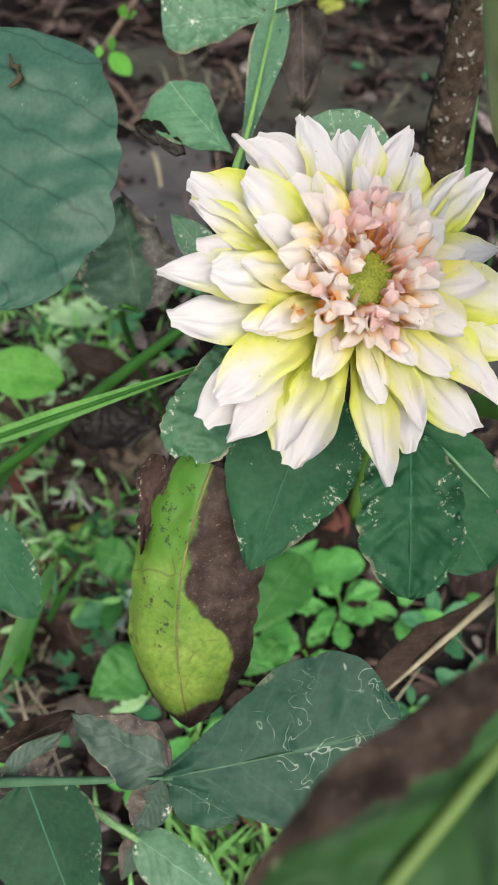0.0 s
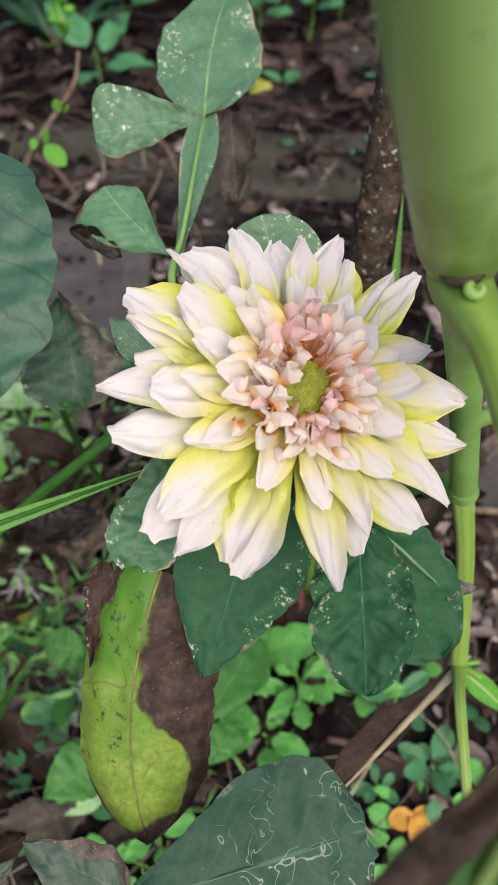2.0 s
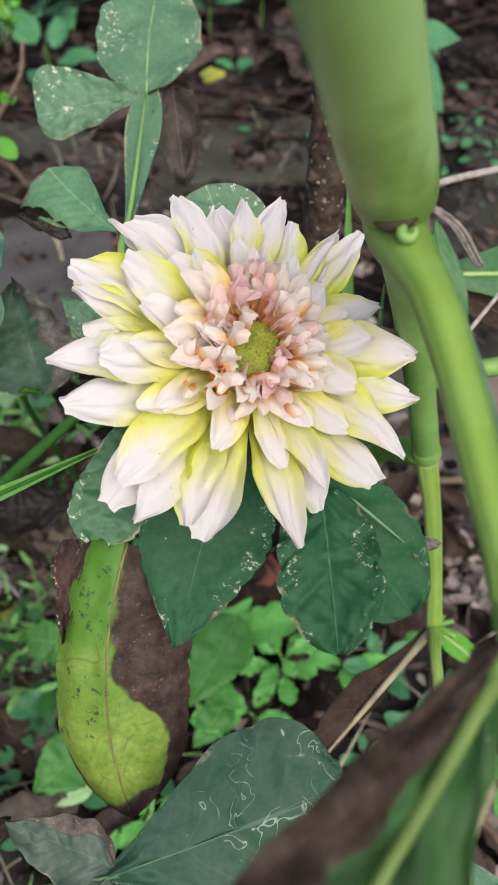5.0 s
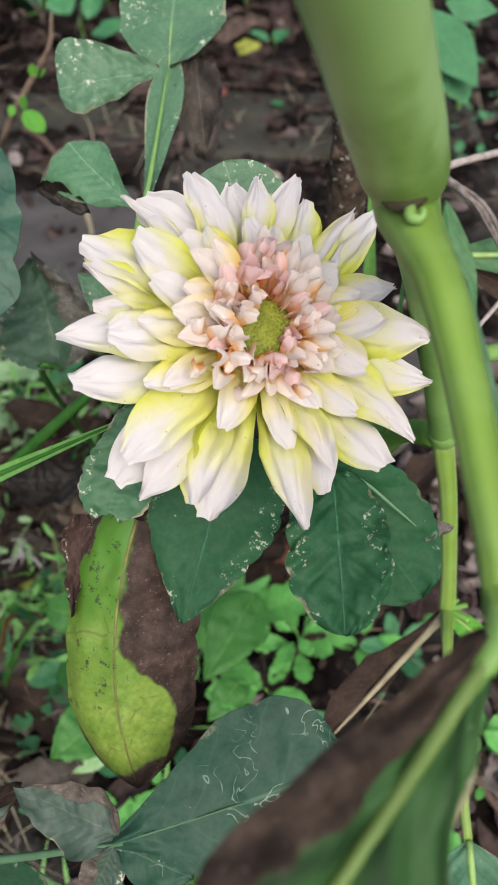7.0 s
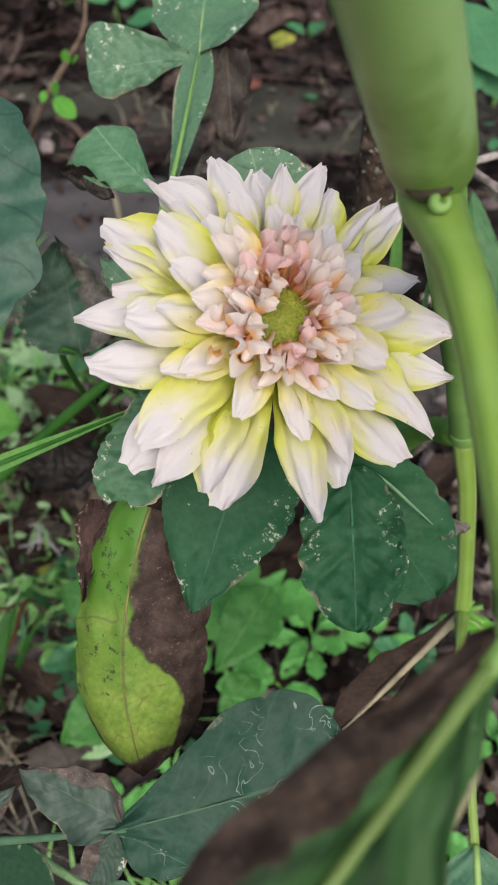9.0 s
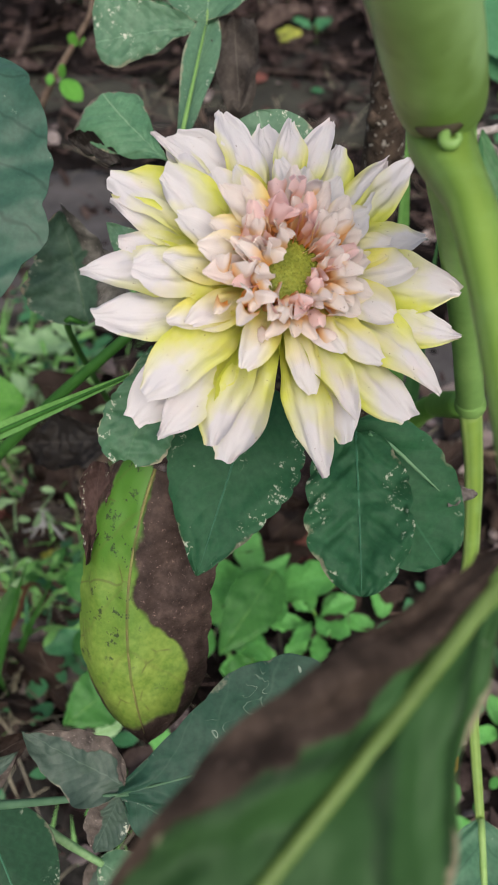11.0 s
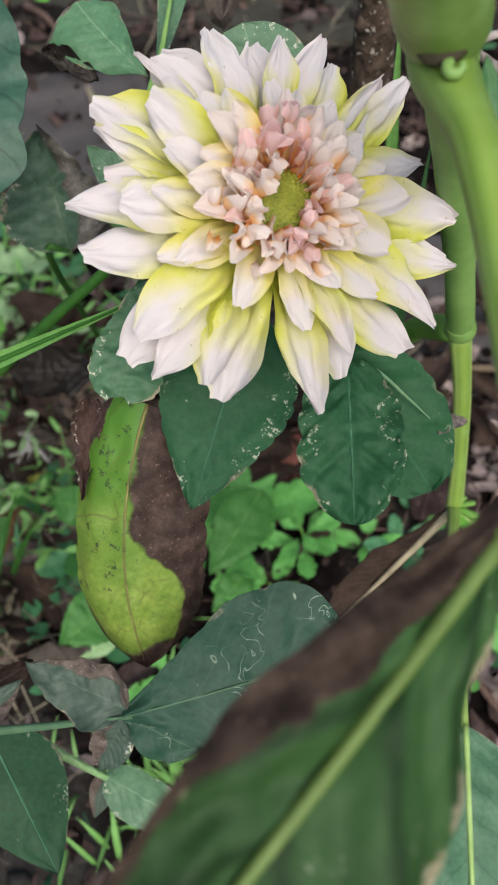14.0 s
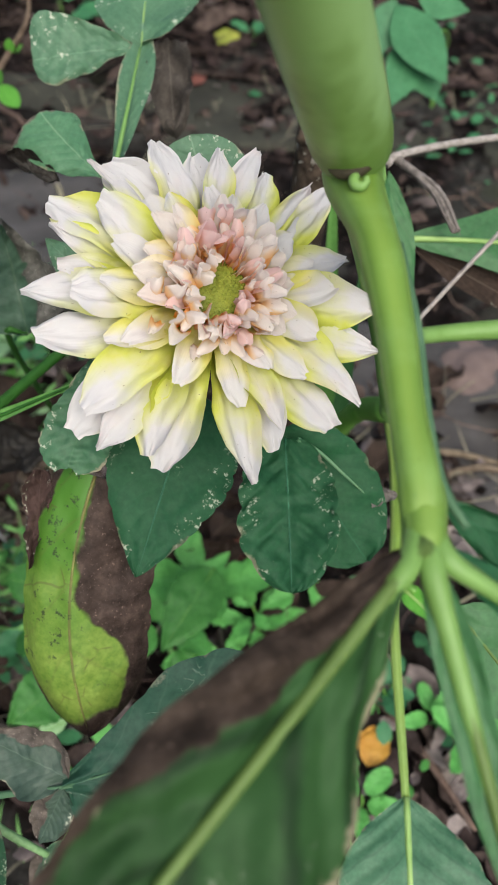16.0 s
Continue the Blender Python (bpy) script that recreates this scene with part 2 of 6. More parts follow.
BROWN_LEAF = leaf_mat("leaf_dead", (0.014, 0.009, 0.007), (0.05, 0.033, 0.026), (0.22, 0.18, 0.14), 0.5, None, rough=0.8, lucent=0.03, spec=0.12)
DULL_LEAF = leaf_mat("leaf_dull", (0.045, 0.1, 0.066), (0.08, 0.145, 0.098), (0.2, 0.25, 0.18), 1.1, ("right", 0.16), (0.17, 0.16, 0.145), wobble=0.6, edge=0.9)
GREY_TIP = leaf_mat("leaf_grey_brown_tip", (0.036, 0.066, 0.048), (0.064, 0.094, 0.07), (0.12, 0.17, 0.13), 1.0, ("right", 0.14), (0.11, 0.09, 0.078), wobble=0.7, edge=0.7)
# broad dark vein bands paint in the grooves' shade; greener lightens the foot
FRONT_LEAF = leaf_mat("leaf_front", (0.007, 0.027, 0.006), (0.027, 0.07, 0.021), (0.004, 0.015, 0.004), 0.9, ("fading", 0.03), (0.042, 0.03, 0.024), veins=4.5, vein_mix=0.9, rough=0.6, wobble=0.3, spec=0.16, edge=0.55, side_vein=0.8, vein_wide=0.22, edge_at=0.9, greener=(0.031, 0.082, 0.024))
GREEN_MID = leaf_mat("leaf_mid_green", (0.03, 0.1, 0.035), (0.055, 0.15, 0.055), (0.15, 0.28, 0.1), 0.5, veins=6)
FRESH = leaf_mat("leaf_fresh", (0.07, 0.25, 0.03), (0.13, 0.37, 0.05), (0.25, 0.45, 0.12), 0.1, veins=7, lucent=0.2)
SEEDLING = leaf_mat("leaf_seedling", (0.075, 0.27, 0.05), (0.14, 0.42, 0.1), (0.22, 0.5, 0.2), 0.1, veins=5, lucent=0.2)
TEAL = leaf_mat("leaf_teal", (0.032, 0.13, 0.052), (0.065, 0.21, 0.09), (0.12, 0.26, 0.13), 0.15, veins=5, lucent=0.15)
STRAP = leaf_mat("leaf_strap", (0.008, 0.035, 0.016), (0.02, 0.065, 0.03), (0.05, 0.1, 0.06), 0.0, veins=3)
PALE_LEAF = leaf_mat("leaf_pale", (0.17, 0.33, 0.13), (0.32, 0.48, 0.25), (0.4, 0.55, 0.33), 0.2, veins=5, lucent=0.2)
MID_BRIGHT = leaf_mat("leaf_soft_green", (0.03, 0.13, 0.022), (0.065, 0.21, 0.042), (0.11, 0.26, 0.07), 0.1, veins=6, lucent=0.15)
GREY_DEAD = leaf_mat("leaf_dead_grey", (0.03, 0.025, 0.022), (0.08, 0.068, 0.06), (0.16, 0.14, 0.125), 0.3, None, rough=0.85, lucent=0.03, spec=0.1)
GRASS = leaf_mat("leaf_grass", (0.09, 0.24, 0.05), (0.17, 0.36, 0.1), (0.05, 0.16, 0.03), 0.05, veins=0.5, vein_mix=0.7)
YELLOWED = leaf_mat("leaf_yellowed", (0.17, 0.22, 0.03), (0.33, 0.33, 0.06), (0.3, 0.28, 0.08), 0.3)
ORANGE = leaf_mat("leaf_orange", (0.42, 0.17, 0.02), (0.55, 0.3, 0.05), (0.4, 0.2, 0.05), 0.3)
LITTER = two_tone("dry_litter", (0.011, 0.007, 0.006), (0.070, 0.048, 0.044), 60, 0.85, 0.3, island=1.7, third=(0.29, 0.23, 0.22), spec=0.08)
STRAW = two_tone("dry_straw", (0.1, 0.085, 0.06), (0.22, 0.19, 0.14), 60, 0.8, 0.2, island=1.0)

def stem_mat(name, stops, stain=0.0, scale=60, spec=0.35):
    """Stem skin whose colour changes round the rod, with a water stain towards its foot."""
    m = Mat(name, 0.45, spec)
    u, v = m.uv()
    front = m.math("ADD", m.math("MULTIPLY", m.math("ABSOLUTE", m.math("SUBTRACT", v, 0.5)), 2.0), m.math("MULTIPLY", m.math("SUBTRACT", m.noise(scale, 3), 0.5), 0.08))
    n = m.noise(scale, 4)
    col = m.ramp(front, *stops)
    col = m.mix(m.math("MULTIPLY", m.step(n, 0.4, 0.75), 0.35), col, (0.22, 0.36, 0.12))
    pit = m.step(m.noise(scale * 6, 3), 0.68, 0.74)
    col = m.mix(m.math("MULTIPLY", pit, 0.25), col, (0.06, 0.12, 0.03))
    if stain:
        edge = m.math("ADD", u, m.math("MULTIPLY", m.math("SUBTRACT", m.noise(30, 3, 0.6), 0.5), 0.6))
        col = m.mix(m.math("MULTIPLY", m.math("SUBTRACT", 1.0, m.step(edge, stain - 0.05, stain + 0.1)), 0.75), col, (0.085, 0.155, 0.018))
    m.bump(m.math("ADD", n, m.math("MULTIPLY", m.noise(scale * 5, 3), 0.4)), 0.2, 0.0008)
    return m.done(col)


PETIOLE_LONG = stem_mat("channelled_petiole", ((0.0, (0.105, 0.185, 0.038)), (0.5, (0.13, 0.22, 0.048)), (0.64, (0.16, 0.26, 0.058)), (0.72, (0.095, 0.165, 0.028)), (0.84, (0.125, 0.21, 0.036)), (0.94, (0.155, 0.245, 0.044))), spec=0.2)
STALK = two_tone("green_stem", (0.1, 0.24, 0.035), (0.15, 0.31, 0.06), 45, 0.42, 0.15, 0.0006, third=(0.18, 0.34, 0.08), spec=0.4)
STALK_DULL = two_tone("dull_green_stem", (0.12, 0.24, 0.06), (0.19, 0.335, 0.095), 45, 0.5, 0.2, 0.0006, third=(0.24, 0.38, 0.13), spec=0.3)
RED_LEAF = leaf_mat("leaf_red_brown", (0.09, 0.03, 0.022), (0.17, 0.06, 0.045), (0.2, 0.1, 0.08), 0.4, None, rough=0.7, lucent=0.05)
STEM = stem_mat("pale_green_stem", ((0.0, (0.2, 0.32, 0.08)), (0.5, (0.19, 0.315, 0.082)), (0.78, (0.21, 0.34, 0.115)), (1.0, (0.23, 0.365, 0.145))), 0.44, 22, 0.45)
SHOOT = two_tone("dark_green_shoot", (0.02, 0.08, 0.012), (0.042, 0.135, 0.024), 60, 0.5, 0.15, 0.0005, spec=0.2)
PAVING = two_tone("paving", (0.04, 0.036, 0.036), (0.085, 0.077, 0.076), 18, 0.9, 0.8, 0.005, detail=9, third=(0.11, 0.1, 0.098))
RIB_GREY = two_tone("midrib_grey_green", (0.045, 0.1, 0.052), (0.08, 0.15, 0.085), 90, 0.55, 0.15, 0.0004, spec=0.15)
RIB_DARK = two_tone("midrib_dark", (0.015, 0.08, 0.04), (0.04, 0.15, 0.08), 90, 0.5, 0.15, 0.0004)
RIB_FRONT = two_tone("midrib_front", (0.07, 0.115, 0.024), (0.115, 0.175, 0.046), 60, 0.5, 0.15, 0.0004)
PETIOLE = two_tone("pale_green_petiole", (0.115, 0.215, 0.045), (0.165, 0.285, 0.08), 60, 0.45, 0.15, 0.0005, third=(0.19, 0.31, 0.1), spec=0.35)
RIB = two_tone("midrib", (0.2, 0.33, 0.09), (0.32, 0.45, 0.16), 90, 0.45, 0.15, 0.0004)
ROOT = two_tone("pale_root", (0.25, 0.24, 0.23), (0.45, 0.44, 0.43), 200, 0.8, 0.2, 0.0004)
RIB_SOFT = two_tone("midrib_soft_green", (0.09, 0.2, 0.1), (0.15, 0.28, 0.15), 90, 0.5, 0.15, 0.0004)
RIB_BROWN = two_tone("midrib_brown", (0.085, 0.065, 0.028), (0.24, 0.24, 0.07), 55, 0.6, 0.3, 0.0005)
BLACKENED = leaf_mat("leaf_blackened", (0.008, 0.006, 0.005), (0.034, 0.028, 0.024), (0.1, 0.09, 0.08), 0.5, None, rough=0.6, lucent=0.02, spec=0.3)
WITHERED = two_tone("withered_grey", (0.07, 0.06, 0.055), (0.16, 0.14, 0.13), 120, 0.85, 0.4, 0.001)
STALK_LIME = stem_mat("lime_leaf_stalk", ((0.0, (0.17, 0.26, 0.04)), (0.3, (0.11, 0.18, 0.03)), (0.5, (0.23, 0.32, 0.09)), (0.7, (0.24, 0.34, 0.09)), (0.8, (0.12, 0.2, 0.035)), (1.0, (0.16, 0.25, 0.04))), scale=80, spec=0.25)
RIB_PALE = two_tone("midrib_dry", (0.2, 0.17, 0.11), (0.34, 0.3, 0.2), 90, 0.7, 0.3, 0.0006)


def bark_mat():
    m = Mat("bark", 0.9, 0.2)
    grain, fleck = m.noise(150, 5, 0.65), m.step(m.noise(230, 3, 0.6), 0.6, 0.66)
    col = m.ramp(grain, (0.35, (0.02, 0.014, 0.010)), (0.65, (0.09, 0.064, 0.048)))
    col = m.mix(m.math("MULTIPLY", fleck, 0.8), col, (0.46, 0.43, 0.38))
    m.bump(m.math("ADD", grain, fleck), 0.9, 0.003)
    return m.done(col)


BARK = bark_mat()
# dark brown for the modelled crease shade, insect dirt and dead wood
SHADE_AND_DIRT_BROWN = two_tone("shade_and_dirt_brown", (0.02, 0.016, 0.009), (0.06, 0.05, 0.025), 160, 0.8, 0.4, 0.001)
TWIG = two_tone("twig", (0.07, 0.045, 0.032), (0.17, 0.12, 0.09), 120, 0.85, 0.5, 0.001, random=0.4)
TWINE = two_tone("twine", (0.2, 0.17, 0.155), (0.38, 0.335, 0.315), 300, 0.9, 0.6, 0.0008)
TWINE_DARK = two_tone("twine_weathered", (0.09, 0.075, 0.068), (0.24, 0.205, 0.19), 220, 0.95, 0.8, 0.001)
STONE = two_tone("stone", (0.02, 0.019, 0.014), (0.05, 0.048, 0.036), 14, 0.9, 0.9, 0.008, detail=9, third=(0.036, 0.042, 0.02))
RED_STONE = two_tone("red_stone", (0.1, 0.07, 0.065), (0.18, 0.13, 0.12), 24, 0.85, 0.5, 0.003)
DISC = two_tone("flower_disc", (0.12, 0.15, 0.014), (0.24, 0.27, 0.036), 160, 0.6, 0.7, 0.0015)
PETAL = petal_mat("petal", (0.42, 0.47, 0.012), (0.7, 0.71, 0.15), (0.745, 0.71, 0.722), 0.36, 0.70, 0.45)
PETAL_SHORT = petal_mat("petal_short", (0.5, 0.5, 0.015), (0.76, 0.72, 0.2), (0.76, 0.725, 0.73), 0.42, 0.78, 0.45)
PETAL_INNER = petal_mat("petal_inner", (0.86, 0.6, 0.08), (0.84, 0.74, 0.42), (0.8, 0.735, 0.71), 0.34, 0.66, 0.5, blush=0.18)
FLORET = petal_mat("floret", (0.92, 0.45, 0.05), (0.92, 0.7, 0.4), (0.92, 0.86, 0.83), 0.42, 0.62, 0.58, blush=0.14)
FLORET_PINK = petal_mat("floret_pink", (0.92, 0.44, 0.12), (0.92, 0.64, 0.5), (0.93, 0.76, 0.75), 0.36, 0.62, 0.6, blush=0.2)


def soil_mat():
    m = Mat("soil", 0.95, 0.05)
    big, mid, fine = m.noise(3.4, 4), m.noise(34, 6, 0.65), m.noise(190, 5, 0.7)
    col = m.ramp(mid, (0.34, (0.003, 0.0025, 0.002)), (0.54, (0.010, 0.0075, 0.007)), (0.76, (0.046, 0.036, 0.036)))
    grey = m.ramp(fine, (0.3, (0.024, 0.023, 0.021)), (0.7, (0.065, 0.061, 0.056)))
    col = m.mix(m.step(big, 0.5, 0.6), col, grey)
    col = m.mix(m.math("MULTIPLY", m.step(m.noise(3.1, 3), 0.56, 0.7), 0.55), col, (0.035, 0.042, 0.022))
    m.bump(m.math("ADD", mid, m.math("MULTIPLY", fine, 0.5)), 0.8, 0.006)
    return m.done(col)


SOIL = soil_mat()

# ---- building tools ----
FACE = Vector((0.0, -0.6, 0.8))


def finish(name, bm, material, parent=None, label="", smooth=True):
    me = bpy.data.meshes.new(name)
    bm.to_mesh(me)
    bm.free()
    me.materials.append(material)
    if smooth:
        me.shade_smooth()
    ob = new(name, me)
    ob.parent = parent
    if label:
        ob["label"] = label
    return ob


def thing(name, label, category, group="", at=(0, 0, 0)):
    """An empty at the base of a thing; its parts are children."""
    ob = new(name)
    ob.location = at
    ob.empty_display_size = 0.02
    return tagged(ob, label, category, group)


def part(name, bm, material, parent, label=""):
    ob = finish(name, bm, material, None, label)
    ob.parent = parent
    if parent.data is None:
        ob.matrix_parent_inverse = Matrix.Translation(-parent.location)
    return ob


def bez(points, u):
    pts = [Vector(p) for p in points]
    while len(pts) > 1:
        pts = [a.lerp(b, u) for a, b in zip(pts, pts[1:])]
    return pts[0]


def spline(points, count):
    """Points evenly along a smooth curve that meets the given ones."""
    p = [Vector(q) for q in points]
    p = [p[0] * 2 - p[1]] + p + [p[-1] * 2 - p[-2]]
    out = []
    for i in range(count):
        s = i / (count - 1) * (len(p) - 3)
        k = min(int(s), len(p) - 4)
        t = s - k
        a, b, c, d = p[k : k + 4]
        out.append(0.5 * (2 * b + (c - a) * t + (2 * a - 5 * b + 4 * c - d) * t * t + (3 * b - a - 3 * c + d) * t**3))
    return out


SHAPES = {
    "ovate": lambda u: max(0.0, math.sin(math.pi * u**0.72)) ** 0.8 * (1 - 0.25 * u),
    "oval": lambda u: max(0.0, math.sin(math.pi * u)) ** 0.62,
    "obovate": lambda u: max(0.17 * (1 - u) * min(1.0, u / 0.07), max(0.0, math.sin(math.pi * u**1.55)) ** 0.72),
    "round": lambda u: max(0.0, 1 - (2 * u - 1) ** 2) ** 0.5,
    "lance": lambda u: max(0.0, math.sin(math.pi * u**0.8)) ** 1.05,
    "strap": lambda u: min(1.0, 3 * u + 0.35) * min(1.0, (1 - u) * 2.2 + 0.02),
    "wing": lambda u: 0.18 + 0.82 * max(0.0, math.sin(math.pi * min(1, u**2.0 * 0.86))),
    "long": lambda u: max(0.0, math.sin(math.pi * u**0.9)) ** 0.42,
    "hang": lambda u: (0.72 + 0.28 * min(1.0, u / 0.3)) * max(0.0, 1 - max(0.0, (u - 0.60) / 0.40) ** 2.3) ** 0.47,
    "fan": lambda u: min(1.0, u / 0.62) ** 0.95 * (1 - 0.62 * max(0.0, (u - 0.7) / 0.3) ** 1.6),
    "olive": lambda u: (0.35 + 0.65 * min(1, u / 0.6) ** 0.9) * max(0.3, max(0.0, 1 - max(0, (u - 0.72) / 0.28) ** 2.4) ** 0.6),
    "petal": lambda u: (0.34 + 0.66 * min(1, u / 0.55) ** 1.1) * max(0.0, 1 - max(0, (u - 0.58) / 0.42) ** 2.1) ** 0.72,
    "petal_pointed": lambda u: (0.34 + 0.66 * min(1, u / 0.55)) * max(0.12, max(0.0, 1 - max(0, (u - 0.58) / 0.42) ** 1.7) ** 0.85),
    "petal_blunt": lambda u: (0.36 + 0.64 * min(1, u / 0.6)) * max(0.36, max(0.0, 1 - max(0, (u - 0.74) / 0.26) ** 2.0) ** 0.6),
    "petal_round": lambda u: (0.38 + 0.62 * min(1, u / 0.55)) * max(0.28, max(0.0, 1 - max(0, (u - 0.66) / 0.34) ** 2.1) ** 0.6),
    "floret": lambda u: (0.62 + 0.38 * min(1, u / 0.6)) * max(0.45, max(0.0, 1 - max(0, (u - 0.74) / 0.26) ** 2.4) ** 0.5),
    "spatula": lambda u: min(1.0, 0.1 + u / 0.62) ** 1.1 * max(0.3, max(0.0, 1 - max(0.0, (u - 0.74) / 0.26) ** 2.6) ** 0.6),
    "wedge": lambda u: min(1.0, u / 0.8) ** 0.9 * (1 - 0.35 * max(0.0, (u - 0.85) / 0.15) ** 2),
    "withered": lambda u: (1 - u) ** 0.75 * (0.9 + 0.1 * math.sin(9 * u)) + 0.05,
    "blocky": lambda u: max(0.0, math.sin(math.pi * u**1.12)) ** (0.22 if u < 0.538 else 0.34),
}


def hard(face):
    for e in face.edges:
        e.smooth = False


def blade(base, tip, width, face=FACE, arch=0.0, bend=0.0, shape="ovate", fold=0.0, cup=0.0, left=0.0, right=0.0, ripple=0.0,
          teeth=0, tooth=0.05, nu=26, nv=10, thick=0.0004, seed=0, roll_tip=0.0, twist=0.0, bm=None, skew=0.0, pleat=0.0, ragged=0.0, lean=0.0, quilt=0.0, ribs=6.0, scallop=0.0, wavy=0.0, hook=0.0, blunt=0.0, taper=0.0, flare=0.0):
    """A thin curved sheet from base to tip: a leaf or a petal. arch lifts the middle along face, bend swings it sideways, fold and cup
    raise both edges, left and right raise one edge, ripple makes the sheet uneven."""
    base, tip, face = Vector(base), Vector(tip), Vector(face).normalized()
    along = tip - base
    length = along.length
    side0 = along.cross(face).normalized()
    mid = (base + tip) / 2 + face * arch * length * 2 + side0 * bend * length * 2
    ctrl = (base, mid, tip + face * roll_tip * length)
    own = bm is None
    bm = bm or bmesh.new()
    uvl = bm.loops.layers.uv.verify()
    half = width / 2
    fn = SHAPES[shape]
    grids = []
    off = Vector((seed * 3.17, seed * 1.71, seed * 0.37))
    for sheet in (0, 1):
        grid = []
        for i in range(nu + 1):
            u = i / nu
            c = bez(ctrl, u)
            t = (bez(ctrl, min(1, u + 0.02)) - bez(ctrl, max(0, u - 0.02))).normalized()
            n = (face - t * face.dot(t)).normalized()
            if twist:
                n = Matrix.Rotation(twist * u, 3, t) @ n
            s = t.cross(n)
            w = half * max(fn(u), 0.012)
            row = []
            for j in range(nv + 1):
                v = 2 * j / nv - 1
                e = w
                if teeth and abs(v) > 0.9:
                    saw = (u * teeth + (0.3 if v > 0 else 0)) % 1.0
                    e = w * (1 - tooth * (1 - math.sin(math.pi * saw) ** 0.6) - tooth * 0.8 * noise.noise(off + Vector((u * 9, v, 0))))
                swing = lean + taper * (u - 0.5) + flare * max(0.0, 1 - 5 * u)
                e = e * (1 + (swing if v > 0 else -swing))
                if wavy:
                    e = e * (1 + wavy * noise.noise(off + Vector((u * 4.5, 3.0 if v > 0 else 9.0, 0))))
                h = fold * abs(v) * w + cup * v * v * w + (left * max(0, -v) ** 1.6 + right * max(0, v) ** 1.6) * w
                q = c + s * (v * e + skew * w + hook * length * u**4) + n * h
                if quilt:
                    q = q + n * quilt * abs(math.sin(math.pi * ribs * (u - 0.275 * abs(v)))) * min(1, 3 * abs(v)) * min(1, 4 * (1 - u)) * min(1, 5 * u)
                if pleat:
                    q = q + n * pleat * w * math.cos(v * 8.5 + seed) * math.sin(math.pi * min(1, u * 1.15)) ** 0.7
                if scallop:
                    q = q + t * scallop * half * u**3 * (abs(math.sin(math.pi * (1.7 * v + 0.42 + 0.1 * math.sin(5 * v)))) ** 0.7 - 0.6)
                if ragged:
                    q = q + t * ragged * half * u**5 * noise.noise(off + Vector((v * 0.9, 7.0, 0)))
                if blunt:
                    q = q - t * blunt * w * u**8 * v * v
                if ripple:
                    q = q + n * ripple * (0.3 + abs(v)) * noise.noise(off + Vector((u * 5.0, v * 1.6, 0.5)))
                    q = q + n * ripple * 0.35 * noise.noise(off + Vector((u * 14.0, v * 5.0, 2.5)))
                row.append(bm.verts.new(q - n * thick * sheet))
            grid.append(row)
        grids.append(grid)
        for i in range(nu):
            for j in range(nv):
                idx = ((i, j), (i, j + 1), (i + 1, j + 1), (i + 1, j))
                if sheet:
                    idx = idx[::-1]
                f = bm.faces.new([grid[a][b] for a, b in idx])
                for loop, (a, b) in zip(f.loops, idx):
                    loop[uvl].uv = (a / nu, b / nv)
    top, low = grids
    for i in range(nu):
        for j in (0, nv):
            ring = [(top, i), (top, i + 1), (low, i + 1), (low, i)]
            f = bm.faces.new([g[k][j] for g, k in (ring if j else ring[::-1])])
            hard(f)
            for loop, (g, k) in zip(f.loops, ring if j else ring[::-1]):
                loop[uvl].uv = (k / nu, j / nv)
    for i in (0, nu):
        for j in range(nv):
            ring = [(top, j), (top, j + 1), (low, j + 1), (low, j)]
            f = bm.faces.new([g[i][k] for g, k in (ring[::-1] if i else ring)])
            hard(f)
            for loop, (g, k) in zip(f.loops, ring[::-1] if i else ring):
                loop[uvl].uv = (i / nu, k / nv)
    if own:
        bm.normal_update()
    return bm


def midline(base, tip, face=FACE, arch=0.0, bend=0.0, roll_tip=0.0, lift=0.0006, upto=0.96, count=14):
    base, tip, face = Vector(base), Vector(tip), Vector(face).normalized()
    along = tip - base
    side0 = along.cross(face).normalized()
    mid = (base + tip) / 2 + face * arch * along.length * 2 + side0 * bend * along.length * 2
    return [bez((base, mid, tip + face * roll_tip * along.length), upto * i / (count - 1)) + face * lift for i in range(count)]


